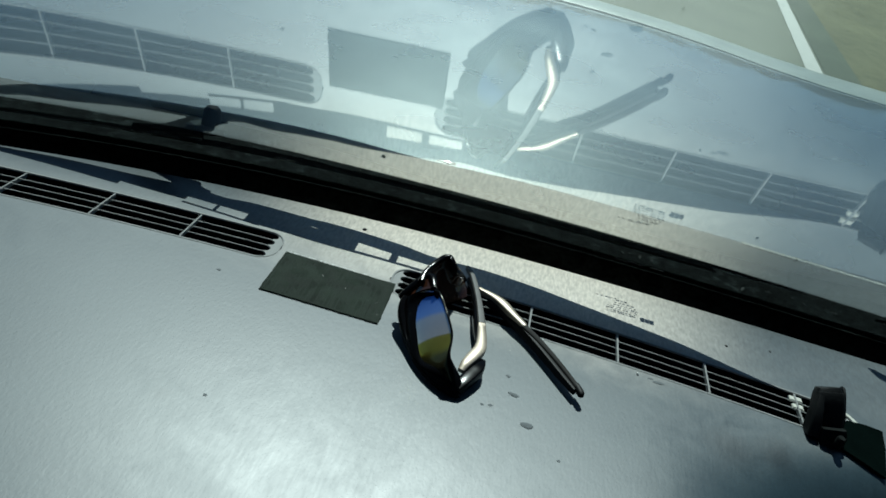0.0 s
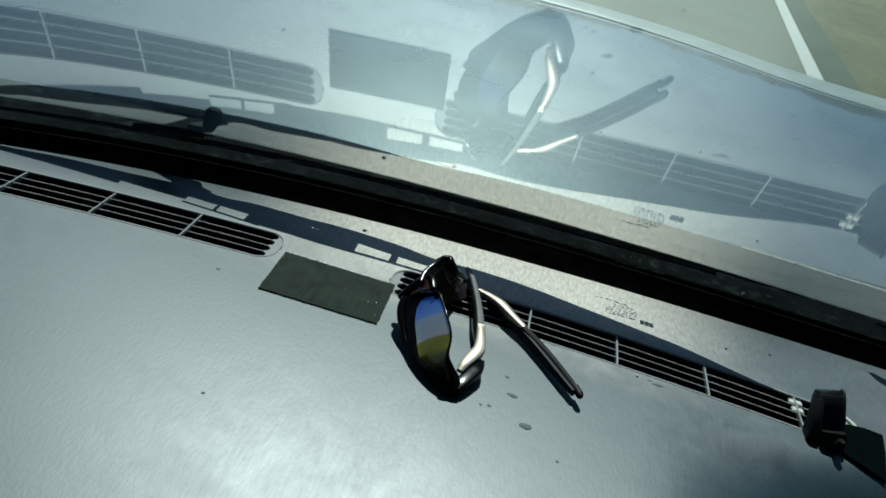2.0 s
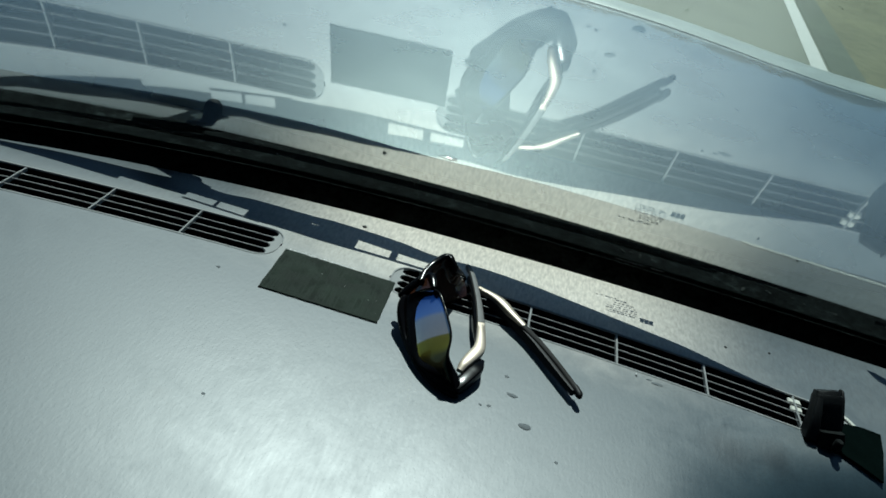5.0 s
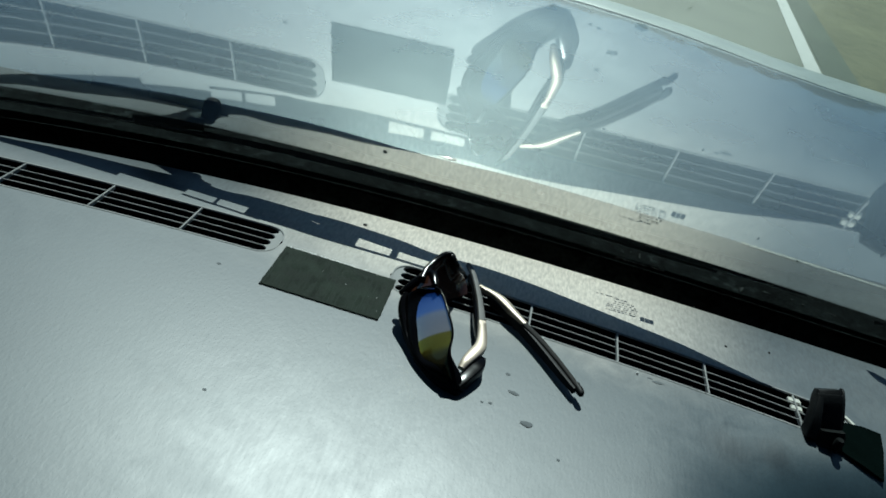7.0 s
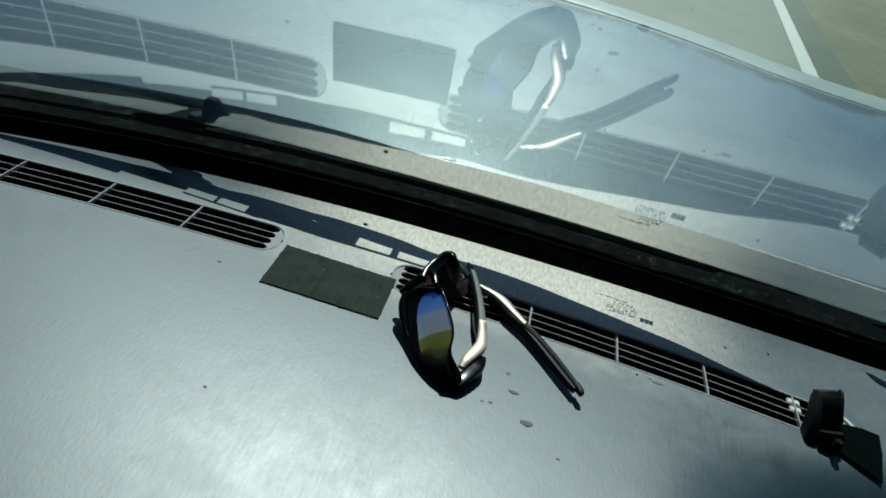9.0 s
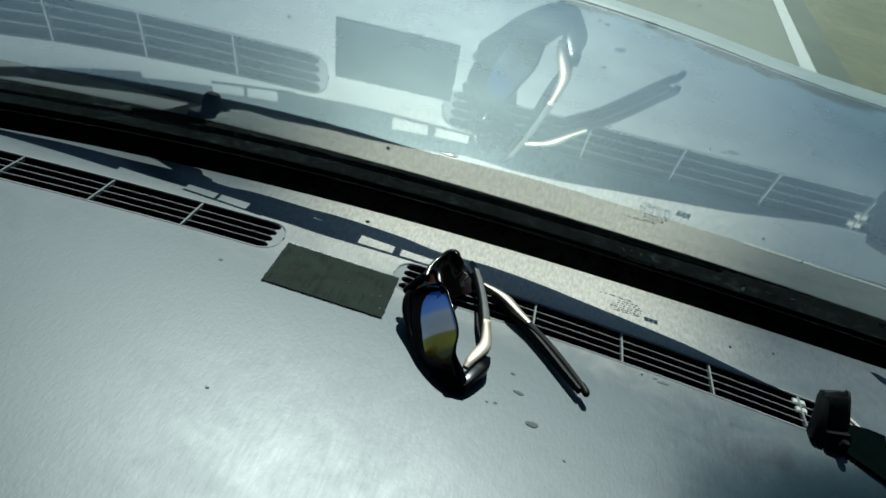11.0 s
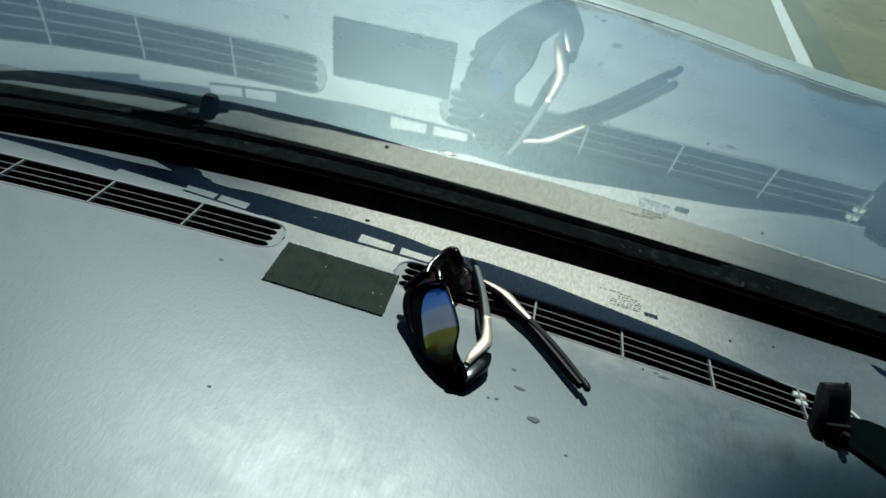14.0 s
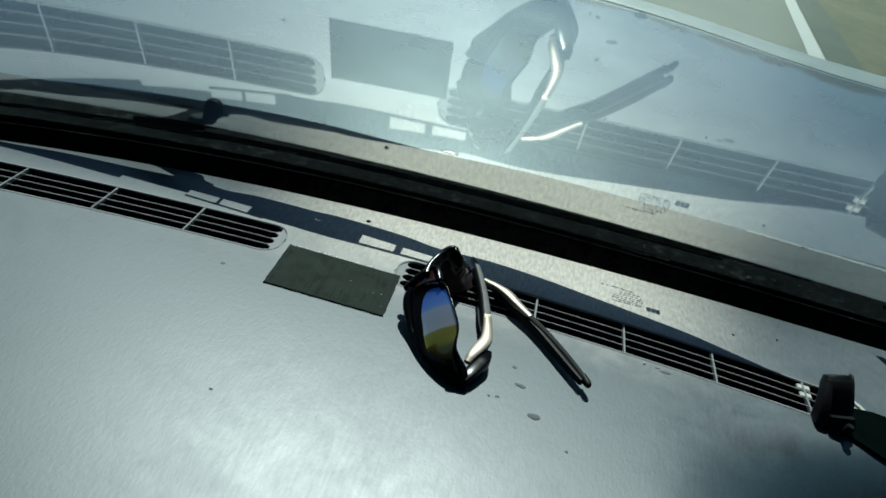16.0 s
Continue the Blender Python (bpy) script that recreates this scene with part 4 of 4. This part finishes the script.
# ---- crumbs and grit on the dashboard ----
def crumbs():
    rng = random.Random(9)
    spots = ((0.0100, -0.0976, 0.0050, 0.0030), (-0.0034, -0.0681, 0.0045, 0.0020), (-0.0099, -0.0480, 0.0020, 0.0014), (-0.0191, -0.0876, 0.0018, 0.0012), (-0.0254, -0.0893, 0.0014, 0.0010),
             (-0.2079, -0.1640, 0.0014, 0.0012), (-0.2627, -0.0251, 0.0018, 0.0014), (-0.1735, 0.1060, 0.0020, 0.0022), (0.1149, 0.0030, 0.0050, 0.0018), (0.108, 0.0055, 0.0026, 0.0012), (0.0357, -0.1232, 0.0014, 0.0012),
             (0.1850, 0.0920, 0.0014, 0.0014), (0.2290, 0.105, 0.0012, 0.0014))
    for x, y, a, b in spots:
        bm = bmesh.new()
        bmesh.ops.create_icosphere(bm, subdivisions=2, radius=1)
        for v in bm.verts:
            k = 1 + 0.35 * noise.noise(v.co * 1.7 + Vector((x * 90, y * 70, 0)))
            v.co = Vector((v.co.x * a * k, v.co.y * b * k, v.co.z * min(a, b) * (0.6 if y > 0.09 else 0.16)))
        ob = part("crumb", bm, MAT_BLACK if y > 0.09 else MAT_DEBRIS)
        ob.location, ob.rotation_euler = (x, y, min(a, b) * 0.10), (0, 0, rng.uniform(-0.5, 0.5))
        tagged(ob, "small dark crumb lying on the dashboard", "crumb", "crumbs on the dashboard")
    for x, y in ((0.0968, 0.0062), (0.0133, 0.0128)):
        bm = bmesh.new()
        bmesh.ops.create_icosphere(bm, subdivisions=1, radius=0.0011)
        ob = part("grit", bm, MAT_GRIT_GLINT)
        ob.location = (x, y, 0.0009 if x > -0.1 else 0.0024)
        tagged(ob, "tiny pale grain of grit catching the sun", "grit", "pale grit")


crumbs()


COWL_DIRT = ((0.113, 0.356, 0.009, 0.003), (0.124, 0.359, 0.005, 0.003), (0.136, 0.357, 0.010, 0.0035), (0.152, 0.357, 0.006, 0.003), (0.270, 0.352, 0.012, 0.005), (0.305, 0.365, 0.010, 0.003),
             (0.338, 0.368, 0.006, 0.0025), (0.352, 0.362, 0.004, 0.003), (0.390, 0.360, 0.009, 0.003), (-0.38, 0.322, 0.005, 0.003), (-0.49, 0.305, 0.012, 0.004), (-0.53, 0.300, 0.008, 0.004))


def scraps():
    """Pale lint on the mat and bits of dirt on the cowl."""
    rng = random.Random(31)

    def scrap(name, x, y, z, a, b, mat, label, cat, group):
        bm = bmesh.new()
        bmesh.ops.create_icosphere(bm, subdivisions=1, radius=1)
        for v in bm.verts:
            k = 1 + 0.4 * noise.noise(v.co * 2 + Vector((x * 300, y * 200, 1)))
            v.co = Vector((v.co.x * a * k, v.co.y * b * k, v.co.z * min(a, b) * 0.5))
        ob = part(name, bm, mat)
        ob.location, ob.rotation_euler = (x, y, z + min(a, b) * 0.4), (0, 0, rng.uniform(0, 3))
        tagged(ob, label, cat, group)

    for x, y in ((-0.1833, 0.0085), (-0.1601, 0.0001), (-0.1371, -0.0079), (-0.1306, -0.006), (-0.1263, -0.023)):
        scrap("lint", x, y, 0.0013, rng.uniform(0.0003, 0.0006), 0.0003, MAT_GRIT_GLINT, "tiny pale fleck of lint on the mat", "lint", "lint on the mat")
    for x, y, a, b in COWL_DIRT:
        scrap("dirt_fleck", x, y, -0.0697, a * 0.6, b * 0.5, MAT_DIRT, "pale dried dirt on the black cowl", "dirt", "dirt on the cowl")


scraps()


# ---- closing the car round the camera ----
def shell(name, bm, label, cat):
    return tagged(part(name, bm, MAT_HEAD, smooth=False), label, cat, kind="structure")


bm = bmesh.new()
top = glass_point(0, 0.50)
add_box(bm, -0.88, -2.4, 0.50, 0.88, top.y + 0.02, 0.54)
shell("ceiling", bm, "grey headliner above the front seats", "ceiling")
for name, x in (("wall_left", -0.90), ("wall_right", 0.88)):
    bm = bmesh.new()
    add_box(bm, x, -2.4, -0.9, x + 0.02, -0.1, 0.54)
    shell(name, bm, "plain inner side of the car", "wall")
bm = bmesh.new()
add_box(bm, -0.9, -2.42, -0.9, 0.9, -2.4, 0.54)
shell("wall_rear", bm, "plain rear of the cabin", "wall")
bm = bmesh.new()
add_box(bm, -0.9, -2.4, -0.85, 0.9, 0.2, -0.82)
shell("floor", bm, "dark carpeted car floor", "floor")
bm = bmesh.new()
add_box(bm, -0.87, -0.74, -0.82, 0.87, -0.70, -0.05)
shell("wall_dashboard", bm, "lower front of the dashboard", "wall")

bm = bmesh.new()
add_box(bm, -1.12, 0.36, -0.82, 0.83, 1.40, -0.14, 0.03)
shell("wall_front", bm, "plain closed body of the car under the bonnet", "wall")

# ---- road and verge ----
GROUND = -1.0
HEAD = math.atan2(0.52, 4.2)


def along(u, v, z=GROUND):
    """A place v metres ahead along the road and u metres right of its edge line."""
    return Vector((2.30 + math.cos(HEAD) * u + math.sin(HEAD) * (v - 6.7), 6.7 - math.sin(HEAD) * u + math.cos(HEAD) * (v - 6.7), z))


def sheet(name, u0, u1, v0, v1, z, mat, nu=1, nv=1, rough=0.0):
    bm = bmesh.new()
    vs = [[bm.verts.new(along(u0 + (u1 - u0) * i / nu, v0 + (v1 - v0) * k / nv, z + rough * noise.noise((i * 0.9, k * 0.7, 3)))) for k in range(nv + 1)] for i in range(nu + 1)]
    for i in range(nu):
        for k in range(nv):
            bm.faces.new((vs[i][k], vs[i + 1][k], vs[i + 1][k + 1], vs[i][k + 1]))
    return part(name, bm, mat)


tagged(sheet("ground", -2500, 2500, -2500, 2500, GROUND - 0.03, MAT_SOIL), "dry verge soil and fields", "ground", kind="structure")
tagged(sheet("road", -6.5, 0.30, -60, 600, GROUND, MAT_ASPHALT), "pale worn asphalt road", "road", kind="structure")
tagged(sheet("edge_line", -0.075, 0.075, -60, 600, GROUND + 0.004, MAT_LINE), "white painted line along the road edge", "road marking", kind="structure")


tagged(sheet("shoulder", 0.10, 0.42, -60, 600, GROUND + 0.005, MAT_SHOULDER), "darker worn asphalt shoulder beside the edge line", "shoulder", kind="structure")


# ---- verge and trees ----
def tufts():
    rng = np.random.default_rng(5)
    verts, faces = [], []
    for _ in range(1500):
        u, v = 0.42 + 7 * rng.random() ** 1.4, 2 + 22 * rng.random() ** 1.5
        if noise.noise((u * 0.9, v * 0.7, 8)) + rng.normal(0, 0.18) < 0.0:
            continue
        c = along(u, v, GROUND - 0.03)
        for _ in range(3):
            a, h, w = rng.random() * 6.28, rng.uniform(0.004, 0.012), rng.uniform(0.006, 0.016)
            dx, dy = math.cos(a), math.sin(a)
            lx, ly = rng.normal(0, 0.05, 2)
            i = len(verts)
            verts += [(c.x - dy * w, c.y + dx * w, c.z), (c.x + dy * w, c.y - dx * w, c.z), (c.x + lx, c.y + ly, c.z + h)]
            faces.append((i, i + 1, i + 2))
    me = bpy.data.meshes.new("grass")
    me.from_pydata(verts, [], faces)
    me.materials.append(MAT_GRASS)
    tagged(new("grass", me), "dry olive grass on the road verge", "grass", kind="stuff")


tufts()


def tree(seed, height, leafy):
    rng = random.Random(seed)
    t = thing("tree", "bare roadside tree with dark twigs" if not leafy else "dark evergreen tree beside the road", "tree", "roadside trees")
    wood, twigs = bmesh.new(), []

    def limb(base, way, length, radius, depth):
        pts, p, d = [], Vector(base), Vector(way)
        for k in range(5):
            pts.append((*p, radius * (1 - 0.16 * k), radius * (1 - 0.16 * k)))
            d = (d + Vector((rng.uniform(-0.16, 0.16), rng.uniform(-0.16, 0.16), 0.06))).normalized()
            p = p + d * length / 4
        add_sweep(wood, pts, up=(0.3, 0.9, 0.1), sides=6, power=2)
        if depth == 0:
            twigs.append((p, d, length))
            return
        for k in range(4 if depth > 1 else 5):
            q = pts[rng.choice((2, 3, 4))]
            a = rng.uniform(0, 6.28)
            side = Vector((math.cos(a), math.sin(a), rng.uniform(0.3, 1.0))).normalized()
            limb(q[:3], (d * 0.5 + side).normalized(), length * rng.uniform(0.5, 0.7), radius * 0.45, depth - 1)

    limb((0, 0, 0), (0, 0, 1), height * 0.5, height * 0.028, 2)
    part("trunk", wood, MAT_BARK, t)
    nrng = np.random.default_rng(seed)
    verts, faces = [], []
    for p, d, ln in twigs:
        for _ in range(46 if leafy else 10):
            c = np.array(p) + nrng.normal(0, ln * (0.30 if leafy else 0.22), 3)
            size = ln * (0.20 if leafy else 0.16)
            w = nrng.normal(0, 1, 3)
            w /= np.linalg.norm(w)
            q = np.cross(w, nrng.normal(0, 1, 3))
            q /= np.linalg.norm(q)
            i = len(verts)
            k = 0.6 if leafy else 0.05
            verts += [tuple(c - w * size), tuple(c + q * size * k), tuple(c + w * size), tuple(c - q * size * k)]
            faces.append((i, i + 1, i + 2, i + 3))
    me = bpy.data.meshes.new("crown")
    me.from_pydata(verts, [], faces)
    me.materials.append(MAT_LEAF if leafy else MAT_BARK)
    crown = new("crown", me)
    crown.parent = t
    return t


kinds = [tree(3, 9.0, True), tree(8, 8.0, False), tree(21, 7.0, True)]
rng = random.Random(12)
first = set()
for k in range(44):
    if k < 12:
        u, v = -22 - 6 * rng.random(), 60 + 6 * k
    elif k < 26:
        u, v = 8 + 5 * rng.random(), 27 + 4.5 * (k - 12)
    else:
        u, v = -60 + 6.8 * (k - 26) + rng.uniform(-2, 2), 95 + rng.uniform(-8, 12)
    src = k % 3 if 12 <= k < 26 or k < 2 else (0, 2)[k % 2]
    p = along(u, v, GROUND - 0.05)
    m = pose(p.x, p.y, p.z, 0, 0, rng.uniform(0, 360)) @ Matrix.Diagonal((*[(1.2 if k < 12 else 2.2 if k > 25 else 0.85) * rng.uniform(0.8, 1.15)] * 3, 1))
    if src not in first:
        first.add(src)
        kinds[src].matrix_world = m
    else:
        c = copy_thing(kinds[src], m)
        c.scale = m.to_scale()
